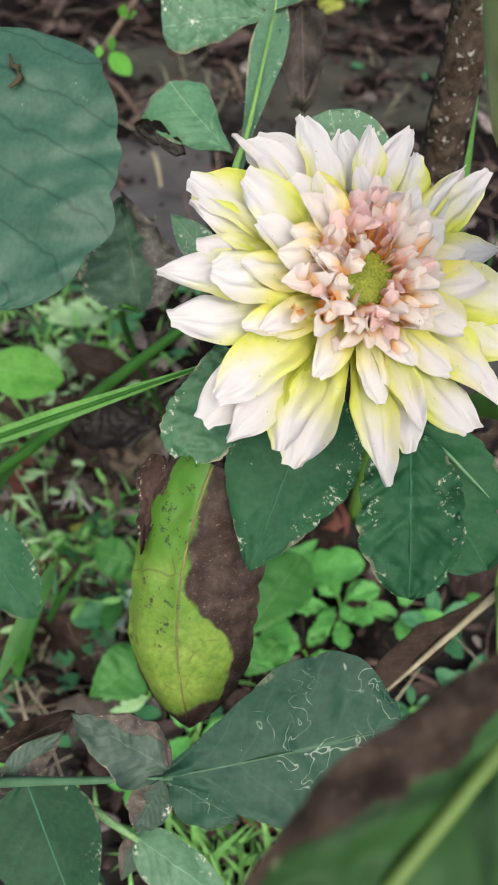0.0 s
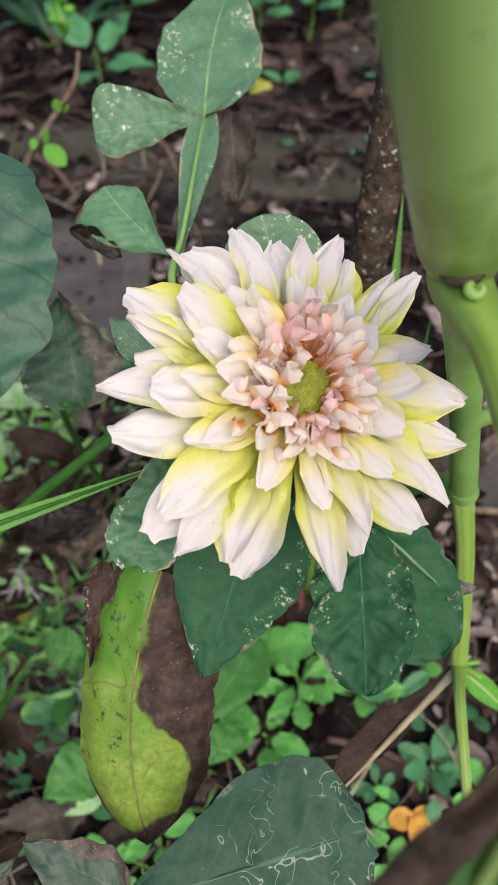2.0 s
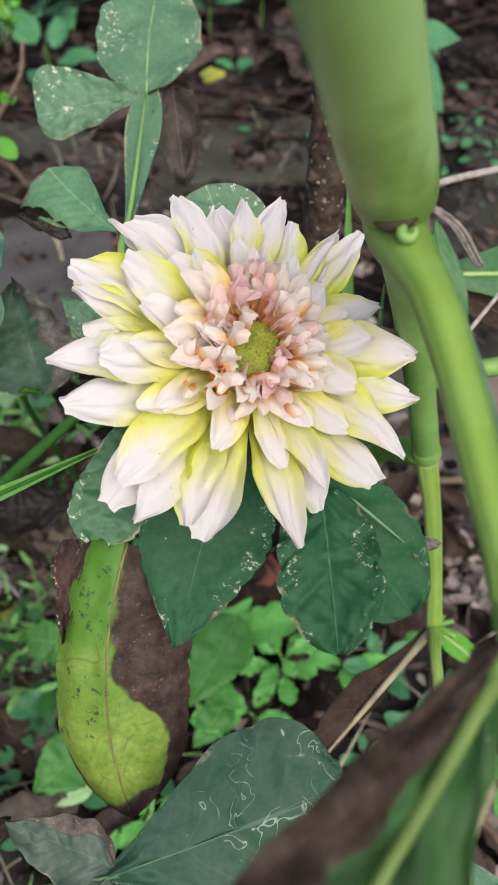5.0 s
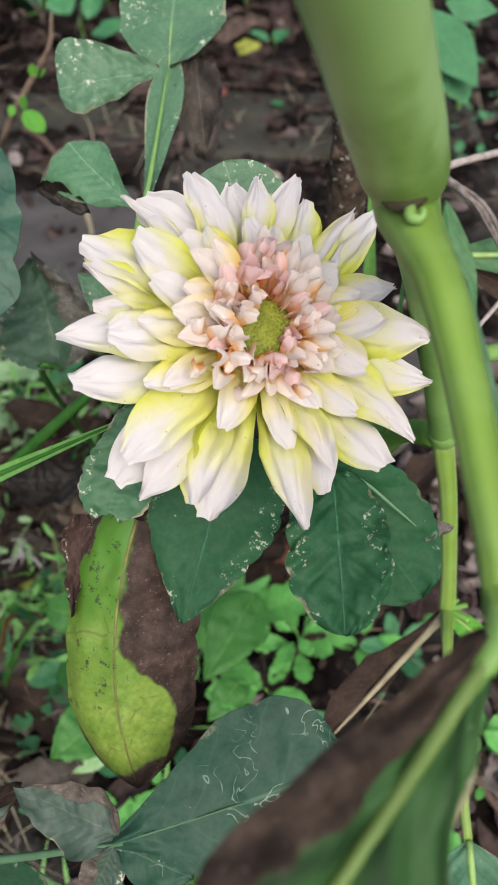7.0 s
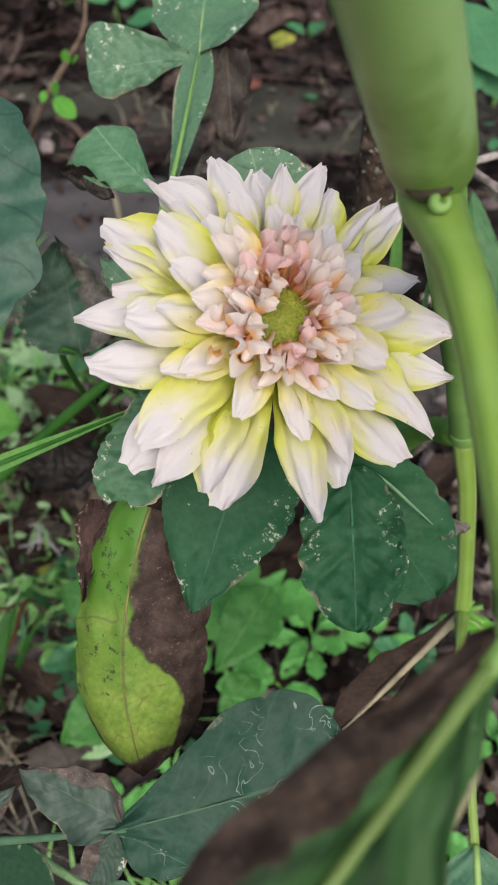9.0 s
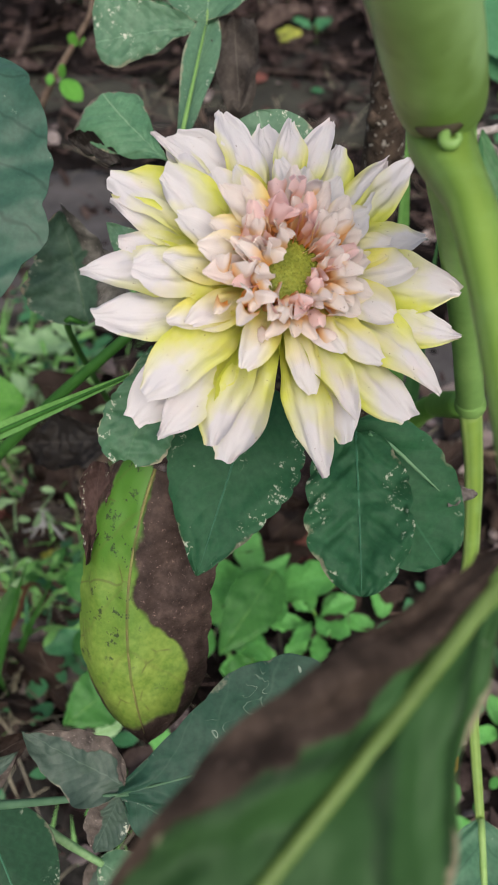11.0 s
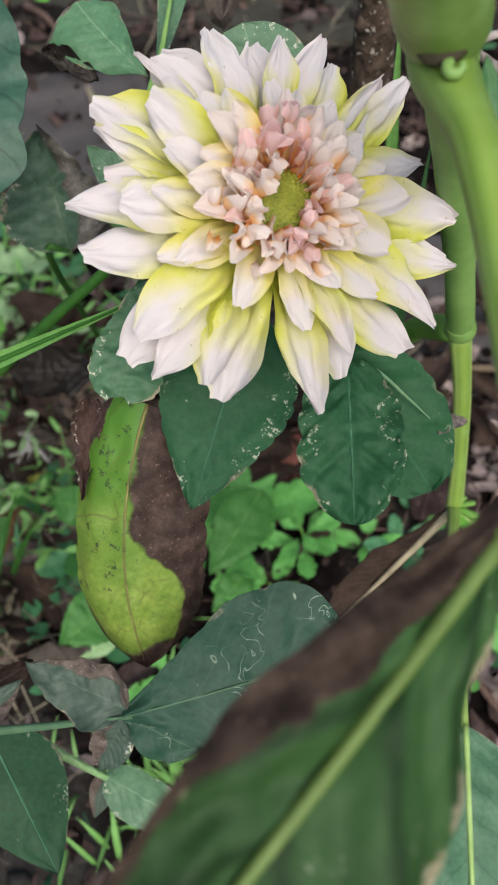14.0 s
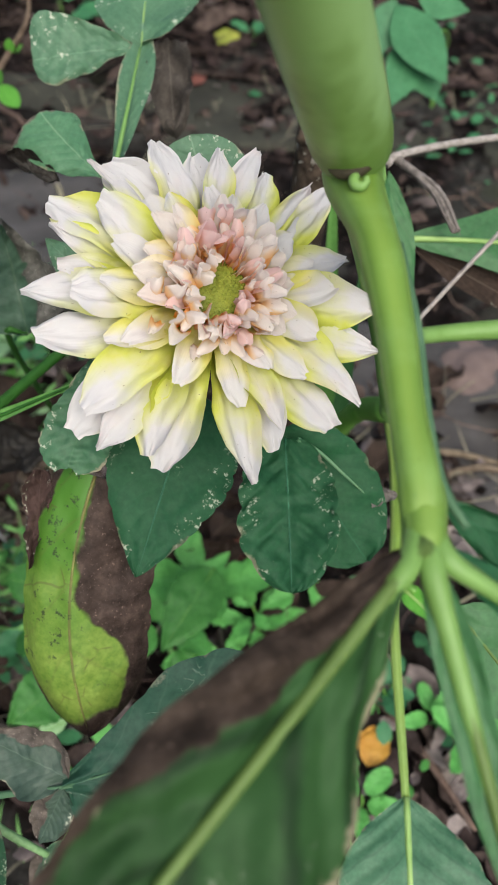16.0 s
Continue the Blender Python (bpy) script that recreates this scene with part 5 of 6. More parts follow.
seedling((0.2416, 0.1936, 0.0000), 5, 0.035, SEEDLING, 15, LOW, tall=0.03, shape="round")
seedling((0.1505, 0.2381, 0.0000), 5, 0.03, TEAL, 16, LOW, tall=0.02)
seedling((0.1228, 0.1492, 0.0000), 5, 0.028, SEEDLING, 17, LOW, tall=0.02, shape="round")
seedling((0.1922, 0.2180, 0.0000), 4, 0.025, SEEDLING, 18, LOW, tall=0.02, shape="round")
young = thing("young_plant", "young plant with an oval bright green leaf", "plant", at=(-0.3352, 0.4742, 0.0000))
part("stem", tube((young.location, (-0.2706, 0.3860, 0.1768), (-0.2486, 0.3844, 0.1996)), (0.002, 0.0017, 0.0014), 10, 8), STALK, young)
leaf_part(young, (-0.2508, 0.3849, 0.2001), (-0.1882, 0.3836, 0.1955), 0.040, FRESH, shape="oval", fold=0.2, ripple=0.003, nu=18, nv=8, seed=19)
seedling((-0.1386, 0.2859, 0.0000), 2, 0.04, TEAL, 22, LOW, tall=0.03)
seedling((-0.1030, 0.1477, 0.0000), 5, 0.03, SEEDLING, 24, LOW, tall=0.02)
seedling((-0.0632, 0.1774, 0.0000), 4, 0.03, SEEDLING, 25, LOW, tall=0.02)

weed = thing("tall_weed", "weed with toothed pale green leaflets", "weed", at=(0.3395, 1.2490, 0.0000))
part("stem", tube((weed.location, Vector(weed.location) + Vector((0.0, 0.0, 0.12)), (0.2005, 0.7900, 0.3177)), (0.003, 0.0025, 0.002), 12, 8), STALK, weed)
leaf_part(weed, (0.1599, 0.7797, 0.3461), (0.2080, 0.7117, 0.3054), 0.05, TEAL, shape="lance", seed=50, teeth=6)
leaf_part(weed, (0.1846, 0.7693, 0.3258), (0.1576, 0.7048, 0.2844), 0.04, TEAL, shape="lance", seed=51, teeth=6)
leaf_part(weed, (0.1853, 0.7524, 0.3119), (0.2030, 0.7187, 0.2851), 0.035, TEAL, shape="lance", seed=52, teeth=6)
leaf_part(weed, (0.1597, 0.7838, 0.3495), (0.1312, 0.7439, 0.3024), 0.035, TEAL, shape="lance", seed=53, teeth=6)
leaf_part(weed, (0.1812, 0.7839, 0.3506), (0.2300, 0.7756, 0.3461), 0.03, TEAL, shape="lance", seed=54, teeth=6)

# dark strap leaves at the back
for k, spot in enumerate(((-0.3986, 1.5789, 0.0000), (-0.3382, 1.7899, 0.0000), (-0.4881, 1.7483, 0.0000), (-0.4260, 1.9571, 0.0000), (-0.2838, 1.9673, 0.0000), (-0.5565, 2.0235, 0.0000), (-0.1871, 2.0915, 0.0000))):
    spot = Vector(spot)
    tuft = thing("strap_leaf_tuft", "tuft of dark strap-shaped leaves", "plant", "strap leaf tufts", spot)
    rnd = random.Random(70 + k)
    for j in range(9):
        a = rnd.random() * math.tau
        d = Vector((math.cos(a), math.sin(a), 0.6))
        leaf_part(tuft, spot, spot + d * rnd.uniform(0.14, 0.3), 0.032, STRAP, shape="lance", arch=0.12, fold=0.3, nu=14, nv=6, seed=k * 20 + j, face=(0, 0, 1))

spike = thing("seed_spike", "pale green spike of small seed buds", "weed", at=(-0.4406, 1.6238, 0.0000))
part("stem", tube((spike.location, (-0.2681, 1.0939, 0.2277), (-0.2739, 1.0840, 0.2870), (-0.2676, 1.0696, 0.3426)), (0.003, 0.002, 0.002, 0.001), 14, 8), STALK, spike)
rnd = random.Random(8)
for k in range(26):
    c = bez(((-0.2618, 1.0838, 0.2460), (-0.2703, 1.0813, 0.2846), (-0.2655, 1.0646, 0.3380)), k / 25) + Vector((rnd.uniform(-1, 1), rnd.uniform(-1, 1), rnd.uniform(-1, 1))) * 0.012
    part("seed_bud", lump(c, 0.006 + 0.003 * rnd.random(), k, 0.3, 0.8, sub=1), FRESH, spike)

sprig = thing("twig_with_leaves", "thin brown twig with a few small green leaves", "twig", at=(-0.3799, 0.8522, 0.0000))
part("stem", tube((sprig.location, (-0.2295, 0.6543, 0.2673), (-0.2000, 0.6332, 0.3174), (-0.1783, 0.6474, 0.3456), (-0.1627, 0.6543, 0.3665), (-0.1581, 0.6625, 0.3883)), (0.004, 0.003, 0.0028, 0.0024, 0.002, 0.0014), 30, 10, 0.15), TWIG, sprig)
for b, t, w in (((-0.1878, 0.6270, 0.3258), (-0.1674, 0.6050, 0.3196), 0.016), ((-0.1935, 0.6271, 0.3257), (-0.2010, 0.6273, 0.3255), 0.010), ((-0.1887, 0.6284, 0.3271), (-0.1833, 0.6259, 0.3388), 0.009), ((-0.1783, 0.6457, 0.3440), (-0.1767, 0.6444, 0.3566), 0.009), ((-0.1735, 0.6473, 0.3457), (-0.1664, 0.6401, 0.3530), 0.007)):
    leaf_part(sprig, b, t, w, FRESH, shape="oval", nu=10, nv=6, fold=0.1)


def fallen(at, size, material, seed, label, turn=0.0):
    p = Vector(at)
    p.z = ground_height(p.x, p.y) + 0.016
    d = Vector((math.cos(turn), math.sin(turn), 0.1)) * size
    ob = finish("fallen_leaf", blade(p - d / 2, p + d / 2, size * 0.75, (0.1, -0.2, 1), arch=0.06, ripple=size * 0.12, shape="oval", nu=12, nv=8, seed=seed), material)
    return tagged(ob, label, "fallen leaf", "fallen leaves")


fallen((0.1363, 0.1933, 0.0000), 0.034, ORANGE, 1, "orange fallen leaf on soil", 1.2)
fallen((0.1201, 0.1981, 0.0000), 0.022, ORANGE, 2, "orange fallen leaf on soil", 0.2)
fallen((-0.0093, 1.4651, 0.0000), 0.055, YELLOWED, 3, "yellowed fallen leaf on dark soil", 0.3)
fallen((-0.0505, 1.2901, 0.0000), 0.03, RED_LEAF, 4, "reddish brown fallen leaf on soil", 0.9)
fallen((-0.1544, 0.9400, 0.0000), 0.03, RED_LEAF, 5, "reddish brown fallen leaf on soil", 0.4)
fallen((0.5399, 1.9507, 0.0000), 0.08, LITTER, 6, "pale tan fallen leaf", 0.4)
fallen((-0.0074, 0.1326, 0.0000), 0.035, RED_LEAF, 8, "reddish brown fallen leaf on grass", 0.1)
fallen((0.0310, 0.1327, 0.0000), 0.03, RED_LEAF, 9, "reddish brown fallen leaf on grass", 0.6)
fallen((0.0316, 0.3873, 0.0000), 0.05, RED_LEAF, 10, "reddish brown fallen leaf on soil", 1.3)
fallen((-0.1500, 1.8809, 0.0000), 0.05, ORANGE, 7, "orange fallen leaf on soil", 1.4)


def fallen_twig(a, b, radius, seed, material=TWIG, label="dry brown twig lying on soil"):
    a, b = Vector(a), Vector(b)
    a.z, b.z = ground_height(a.x, a.y) + radius, ground_height(b.x, b.y) + radius + 0.004
    mid = (a + b) / 2 + Vector((0, 0.004, 0.008))
    return tagged(finish("dry_twig", tube((a, mid, b), (radius, radius * 0.9, radius * 0.6), 16, 9, 0.2, seed=seed), material), label, "twig", "dry twigs")


fallen_twig((0.1299, 0.2562, 0.0000), (0.2121, 0.1354, 0.0000), 0.0035, 1)
fallen_twig((0.0684, 0.2639, 0.0000), (0.1557, 0.2287, 0.0000), 0.003, 2)
fallen_twig((-0.2416, 0.9863, 0.0000), (-0.2149, 0.9039, 0.0000), 0.004, 3, RIB_PALE, "short pale dry stalk on soil")
fallen_twig((-0.3584, 1.1787, 0.0000), (-0.2798, 1.0776, 0.0000), 0.005, 4)
fallen_twig((-0.1694, 1.2572, 0.0000), (-0.1292, 1.1469, 0.0000), 0.005, 5)
fallen_twig((0.1788, 0.5031, 0.0000), (0.3240, 0.4945, 0.0000), 0.004, 6)
fallen_twig((0.2360, 0.4779, 0.0000), (0.3221, 0.4854, 0.0000), 0.004, 7)
fallen_twig((0.3040, 0.4865, 0.0000), (0.3696, 0.6951, 0.0000), 0.006, 8)
fallen_twig((0.2897, 0.5424, 0.0000), (0.3231, 0.5833, 0.0000), 0.004, 9, RIB_PALE, "short pale dry stalk on soil")
fallen_twig((-0.2209, 0.3632, 0.0000), (-0.1756, 0.2514, 0.0000), 0.004, 10)

stone = tagged(finish("stone", lump((0.2997, 0.6357, 0.0000), 0.05, 3, 0.25, 0.5, sub=4), RED_STONE), "weathered reddish stone half sunk in soil", "stone")


# weathered edging slabs
def slab(centre, size, turn, seed, material=STONE):
    bm = bmesh.new()
    bmesh.ops.create_cube(bm, size=1.0)
    bmesh.ops.subdivide_edges(bm, edges=bm.edges[:], cuts=7, use_grid_fill=True)
    m = Matrix.Rotation(turn, 3, "Z")
    for v in bm.verts:
        p = Vector((v.co.x * size[0], v.co.y * size[1], v.co.z * size[2]))
        k = max(abs(v.co.x), abs(v.co.y), abs(v.co.z)) - 0.5
        near = sum(abs(abs(c) - 0.5) < 1e-4 for c in v.co)
        p *= 1 - 0.02 * (near - 1)
        p += Vector((1, 1, 1)) * 0.008 * noise.noise(p * 9 + Vector((seed, 0, 0))) + Vector((0, 0, 0.01 * noise.noise(p * 5 + Vector((0, seed, 0)))))
        v.co = m @ p + Vector(centre)
    return tagged(finish("edging_slab", bm, material), "grey weathered edging slab half sunk in soil", "slab", "edging slabs")


def paving(at, size, turn, seed):
    p = Vector(at)
    ob = slab((p.x, p.y, -0.004), size, turn, seed, PAVING)
    ob.name = "flat_stone"
    return tagged(ob, "flat grey stone sunk level with the soil", "stone", "flat stones")


paving((-0.2758, 0.8607, 0.0000), (0.26, 0.3, 0.03), 0.1, 4)
paving((0.2681, 0.5650, 0.0000), (0.3, 0.26, 0.025), -0.15, 5)
slab((-0.42, 1.2, -0.012), (0.52, 0.2, 0.03), 0.03, 1)
slab((0.12, 1.21, -0.01), (0.5, 0.2, 0.03), -0.02, 2)
slab((0.66, 1.2, -0.012), (0.5, 0.2, 0.03), 0.02, 3)


def tuft_blade(bm, rnd, p, i):
    a = rnd.random() * math.tau
    ln = rnd.uniform(0.02, 0.06)
    d = Vector((math.cos(a) * 0.7, math.sin(a) * 0.7, rnd.uniform(0.3, 1.0)))
    blade(p, p + d * ln, ln * rnd.uniform(0.05, 0.1), (-d.x, -d.y, 0.6), arch=0.1, shape="strap", nu=5, nv=2, seed=i, bm=bm, thick=0.0002)


def patch(centre, spread, count, seed, maker, material, name, label, category):
    rnd = random.Random(seed)
    bm = bmesh.new()
    for i in range(count):
        x, y = centre[0] + rnd.gauss(0, spread), centre[1] + rnd.gauss(0, spread)
        maker(bm, rnd, Vector((x, y, ground_height(x, y))), i)
    return tagged(finish(name, bm, material), label, category, kind="stuff")


def weed_leaf(bm, rnd, p, i):
    a = rnd.random() * math.tau
    ln = rnd.uniform(0.01, 0.025)
    d = Vector((math.cos(a), math.sin(a), rnd.uniform(0.0, 0.6)))
    q = p + Vector((0, 0, rnd.uniform(0.004, 0.02)))
    blade(q, q + d * ln, ln * rnd.uniform(0.4, 0.8), (0, -0.2, 1), arch=0.05, shape="oval", nu=6, nv=4, seed=i, bm=bm, thick=0.0003)


patch((-0.0068, 0.1028, 0.0000), 0.05, 420, 1, tuft_blade, GRASS, "grass", "fine short green grass", "grass")
patch((-0.2845, 0.6036, 0.0000), 0.09, 200, 2, tuft_blade, GRASS, "grass", "fine pale green grass and weeds", "grass")
patch((-0.2501, 0.6541, 0.0000), 0.08, 50, 3, weed_leaf, TEAL, "ground_weeds", "low green weeds on soil", "weeds")
patch((-0.2032, 0.3913, 0.0000), 0.05, 22, 4, tuft_blade, GRASS, "grass", "fine green grass", "grass")
patch((0.1470, 0.1621, 0.0000), 0.06, 36, 6, weed_leaf, SEEDLING, "ground_weeds", "low green weeds on soil", "weeds")
patch((0.1231, 0.2675, 0.0000), 0.05, 14, 7, weed_leaf, TEAL, "ground_weeds", "low green weeds on soil", "weeds")
patch((0.3765, 1.2676, 0.0000), 0.12, 80, 8, weed_leaf, TEAL, "ground_weeds", "low green weeds on soil", "weeds")

fallen_twig((-0.2448, 0.4288, 0.0000), (-0.1792, 0.4354, 0.0000), 0.004, 11)
fallen_twig((-0.2154, 0.3344, 0.0000), (-0.1720, 0.3873, 0.0000), 0.003, 12, RIB_PALE, "short pale dry stalk on soil")
fallen_twig((-0.2696, 0.3709, 0.0000), (-0.2185, 0.4581, 0.0000), 0.004, 13)
fallen_twig((-0.2022, 0.4112, 0.0000), (-0.1750, 0.3627, 0.0000), 0.0025, 14, RIB_PALE, "short pale dry stalk on soil")
fallen_twig((-0.1778, 0.2372, 0.0000), (-0.1726, 0.3070, 0.0000), 0.0045, 15)
for k, (spot, size, turn) in enumerate((((-0.2122, 0.3873, 0.0000), 0.07, 0.5), ((-0.2193, 0.4733, 0.0000), 0.08, 2.0), ((-0.1830, 0.4270, 0.0000), 0.06, 1.1), ((0.0155, 0.3812, 0.0000), 0.08, 1.6), ((0.0445, 0.4455, 0.0000), 0.06, 0.3), ((0.2623, 0.6157, 0.0000), 0.07, 2.4), ((0.1622, 0.3503, 0.0000), 0.06, 0.9))):
    fallen(spot, size, BROWN_LEAF if k % 2 else LITTER, 30 + k, "curled dead brown leaf on soil", turn)


def straw_blade(bm, rnd, p, i):
    a = rnd.random() * math.tau
    ln = rnd.uniform(0.03, 0.1)
    d = Vector((math.cos(a), math.sin(a), rnd.uniform(0.05, 0.6)))
    blade(p, p + d * ln, rnd.uniform(0.0012, 0.003), (-d.x, -d.y, 1.6), arch=rnd.uniform(-0.05, 0.15), bend=rnd.uniform(-0.1, 0.1), shape="strap", nu=6, nv=2, seed=i, bm=bm, thick=0.0002)


def crumpled(bm, rnd, p, i):
    a, ln = rnd.random() * math.tau, rnd.uniform(0.03, 0.07)
    d = Vector((math.cos(a), math.sin(a), rnd.uniform(-0.1, 0.7)))
    q = p + Vector((0, 0, 0.012))
    blade(q, q + d * ln, ln * rnd.uniform(0.3, 0.7), (rnd.uniform(-0.8, 0.8), rnd.uniform(-0.9, 0.3), 1), arch=rnd.uniform(-0.1, 0.25), fold=rnd.uniform(-0.8, 0.8), ripple=0.012, ragged=0.6,
          nu=9, nv=6, seed=rnd.random() * 60, bm=bm, twist=rnd.uniform(-1.2, 1.2), shape=rnd.choice(("ovate", "long", "oval")))


for k, (spot, spread, count) in enumerate((((-0.2718, 0.5786, 0.0000), 0.09, 70), ((-0.2282, 0.4592, 0.0000), 0.07, 60), ((-0.1901, 0.3070, 0.0000), 0.06, 50), ((0.2709, 0.4711, 0.0000), 0.08, 40), ((-0.0334, 0.1939, 0.0000), 0.07, 30), ((0.2698, 1.2076, 0.0000), 0.2, 60), ((-0.2430, 1.1988, 0.0000), 0.15, 40))):
    patch(spot, spread, count, 60 + k, straw_blade, STRAW, "dry_grass", "pale dry straw-like grass on dark soil", "dry grass")
for k, (spot, spread, count) in enumerate((((-0.2168, 0.4592, 0.0000), 0.08, 18), ((-0.1873, 0.2913, 0.0000), 0.07, 18), ((-0.2252, 0.4869, 0.0000), 0.06, 12), ((0.2803, 0.4567, 0.0000), 0.09, 22), ((0.0210, 0.3935, 0.0000), 0.06, 18))):
    patch(spot, spread, count, 80 + k, crumpled, BROWN_LEAF, "dead_leaf_heap", "heap of crumpled dead brown leaves", "dead leaves")
for k, (a, b, r) in enumerate((((-0.2225, 0.4022, 0.0000), (-0.2119, 0.3054, 0.0000), 0.004), ((-0.2418, 0.3491, 0.0000), (-0.1778, 0.3264, 0.0000), 0.003), ((-0.1794, 0.2449, 0.0000), (-0.2127, 0.3402, 0.0000), 0.005), ((-0.2363, 0.3873, 0.0000), (-0.1780, 0.3573, 0.0000), 0.003), ((-0.1985, 0.4877, 0.0000), (-0.2053, 0.3935, 0.0000), 0.003))):
    fallen_twig(a, b, r, 40 + k)

reeds = thing("grass_tuft", "tuft of long dark green grass blades", "grass", at=(-0.2283, 0.2749, 0.0000))
for k, (a, b, w) in enumerate((((-0.2213, 0.2075, 0.0000), (-0.1535, 0.2456, 0.1980), 0.008), ((-0.2919, 0.3993, 0.0000), (-0.1624, 0.3085, 0.2500), 0.009), ((-0.2548, 0.3001, 0.0000), (-0.2208, 0.2975, 0.1814), 0.007), ((-0.2083, 0.2314, 0.0000), (-0.1923, 0.2359, 0.1677), 0.006), ((-0.2102, 0.2606, 0.0000), (-0.1522, 0.2591, 0.1443), 0.005))):
    leaf_part(reeds, a, b, w, SHOOT, shape="strap", fold=0.3, arch=0.05, nu=14, nv=4, seed=90 + k)

patch((-0.2104, 0.3526, 0.0000), 0.07, 60, 31, weed_leaf, TEAL, "ground_weeds", "low green weeds on soil", "weeds")
patch((-0.1938, 0.2639, 0.0000), 0.06, 45, 32, weed_leaf, TEAL, "ground_weeds", "low green weeds on soil", "weeds")
patch((-0.2612, 0.6154, 0.0000), 0.07, 90, 33, tuft_blade, GRASS, "grass", "fine pale green grass", "grass")

for k, (spot, spread) in enumerate((((-0.2604, 0.4181, 0.0000), 0.07), ((-0.1842, 0.3315, 0.0000), 0.07), ((-0.2140, 0.2462, 0.0000), 0.07), ((-0.2301, 0.4217, 0.0000), 0.06))):
    patch(spot, spread, 60, 110 + k, straw_blade, STRAW, "dry_grass", "pale dry straw-like grass on dark soil", "dry grass")
    patch(spot, spread, 55, 120 + k, tuft_blade, GRASS if k % 2 else TEAL, "grass", "short green grass among dead leaves", "grass")
    patch(spot, spread, 30, 130 + k, litter_bit, PALE_LITTER, "pale_litter", "pale lilac-grey dry leaf bits on soil", "leaf litter")

fallen_twig((-0.2760, 0.3862, 0.0000), (-0.1800, 0.3890, 0.0000), 0.0085, 61, SHADE_AND_DIRT_BROWN, "thick dark rotting branch lying on soil")
fallen_twig((-0.2094, 0.3668, 0.0000), (-0.1784, 0.2448, 0.0000), 0.0035, 62)
fallen_twig((-0.2215, 0.3665, 0.0000), (-0.2071, 0.2635, 0.0000), 0.003, 63)
for k, (a, b) in enumerate((((-0.2348, 0.4161, 0.0000), (-0.1877, 0.3856, 0.0000)), ((-0.2124, 0.4298, 0.0000), (-0.2107, 0.3788, 0.0000)), ((-0.2502, 0.4356, 0.0000), (-0.2108, 0.4070, 0.0000)))):
    fallen_twig(a, b, 0.0018, 64 + k, RIB_PALE, "thin pale dry root on soil")

# pale weeds, dead leaves and roots beside the hanging leaf
PALE_WEED = "pale green weed with soft leaves among litter"
seedling((-0.2661, 0.6240, 0.0000), 6, 0.034, PALE_LEAF, 31, PALE_WEED, tall=0.04, shape="ovate")
seedling((-0.2216, 0.6249, 0.0000), 4, 0.05, PALE_LEAF, 32, PALE_WEED, tall=0.05, shape="ovate")
seedling((-0.2329, 0.5654, 0.0000), 6, 0.026, FRESH, 33, PALE_WEED, tall=0.03, shape="lance")
seedling((-0.2582, 0.5413, 0.0000), 5, 0.03, PALE_LEAF, 34, PALE_WEED, tall=0.03, shape="ovate")
seedling((-0.1643, 0.5088, 0.0000), 4, 0.018, TEAL, 35, LOW, tall=0.012, shape="round")
seedling((-0.2353, 0.4586, 0.0000), 4, 0.022, PALE_LEAF, 36, PALE_WEED, tall=0.02, shape="round")
seedling((-0.1407, 0.4146, 0.0000), 4, 0.026, SEEDLING, 37, LOW, tall=0.02)
seedling((-0.1646, 0.3784, 0.0000), 4, 0.022, SEEDLING, 38, LOW, tall=0.02)
seedling((-0.1692, 0.2933, 0.0000), 5, 0.02, PALE_LEAF, 39, PALE_WEED, tall=0.015, shape="round")
seedling((-0.1968, 0.3311, 0.0000), 5, 0.022, MID_BRIGHT, 40, LOW, tall=0.02)


def leafy(label, at, leaves):
    """A plant of a few single leaves, each given by base, tip, width, shape and skin."""
    ob = thing("leafy_weed", label, "weed", "leafy weeds", at)
    for k, (a, b, wide, shape, skin) in enumerate(leaves):
        part("stalk", tube((ob.location, (Vector(at) + Vector(a)) / 2 + Vector((0, 0, 0.012)), a), (0.0016, 0.0013, 0.001), 8, 7), STALK, ob)
        leaf_part(ob, a, b, wide, skin, shape=shape, fold=0.12, ripple=wide * 0.08, arch=0.04, nu=32, nv=12, seed=300 + k, teeth=8, tooth=0.1 if shape == "ovate" else 0.02, rib=0.0004, rib_mat=STALK)
    return ob


leafy("low weed with a rounded green leaf", (-0.1374, 0.3289, 0.0000), (((-0.1340, 0.3055, 0.0600), (-0.1679, 0.3135, 0.0600), 0.034, "oval", MID_BRIGHT),))
leafy("weed with toothed bright green leaves", (-0.1031, 0.2406, 0.0000), (((-0.1101, 0.2307, 0.0500), (-0.1466, 0.1933, 0.0500), 0.05, "ovate", MID_BRIGHT), ((-0.1035, 0.2023, 0.0400), (-0.1319, 0.1870, 0.0400), 0.012, "lance", PALE_LEAF)))
leafy("weed with broad smooth green leaves", (-0.0109, 0.2968, 0.0000), (((0.0054, 0.3113, 0.0900), (-0.0332, 0.2420, 0.0800), 0.05, "ovate", MID_BRIGHT), ((-0.0027, 0.2611, 0.0500), (-0.0313, 0.2229, 0.0500), 0.032, "ovate", MID_BRIGHT)))

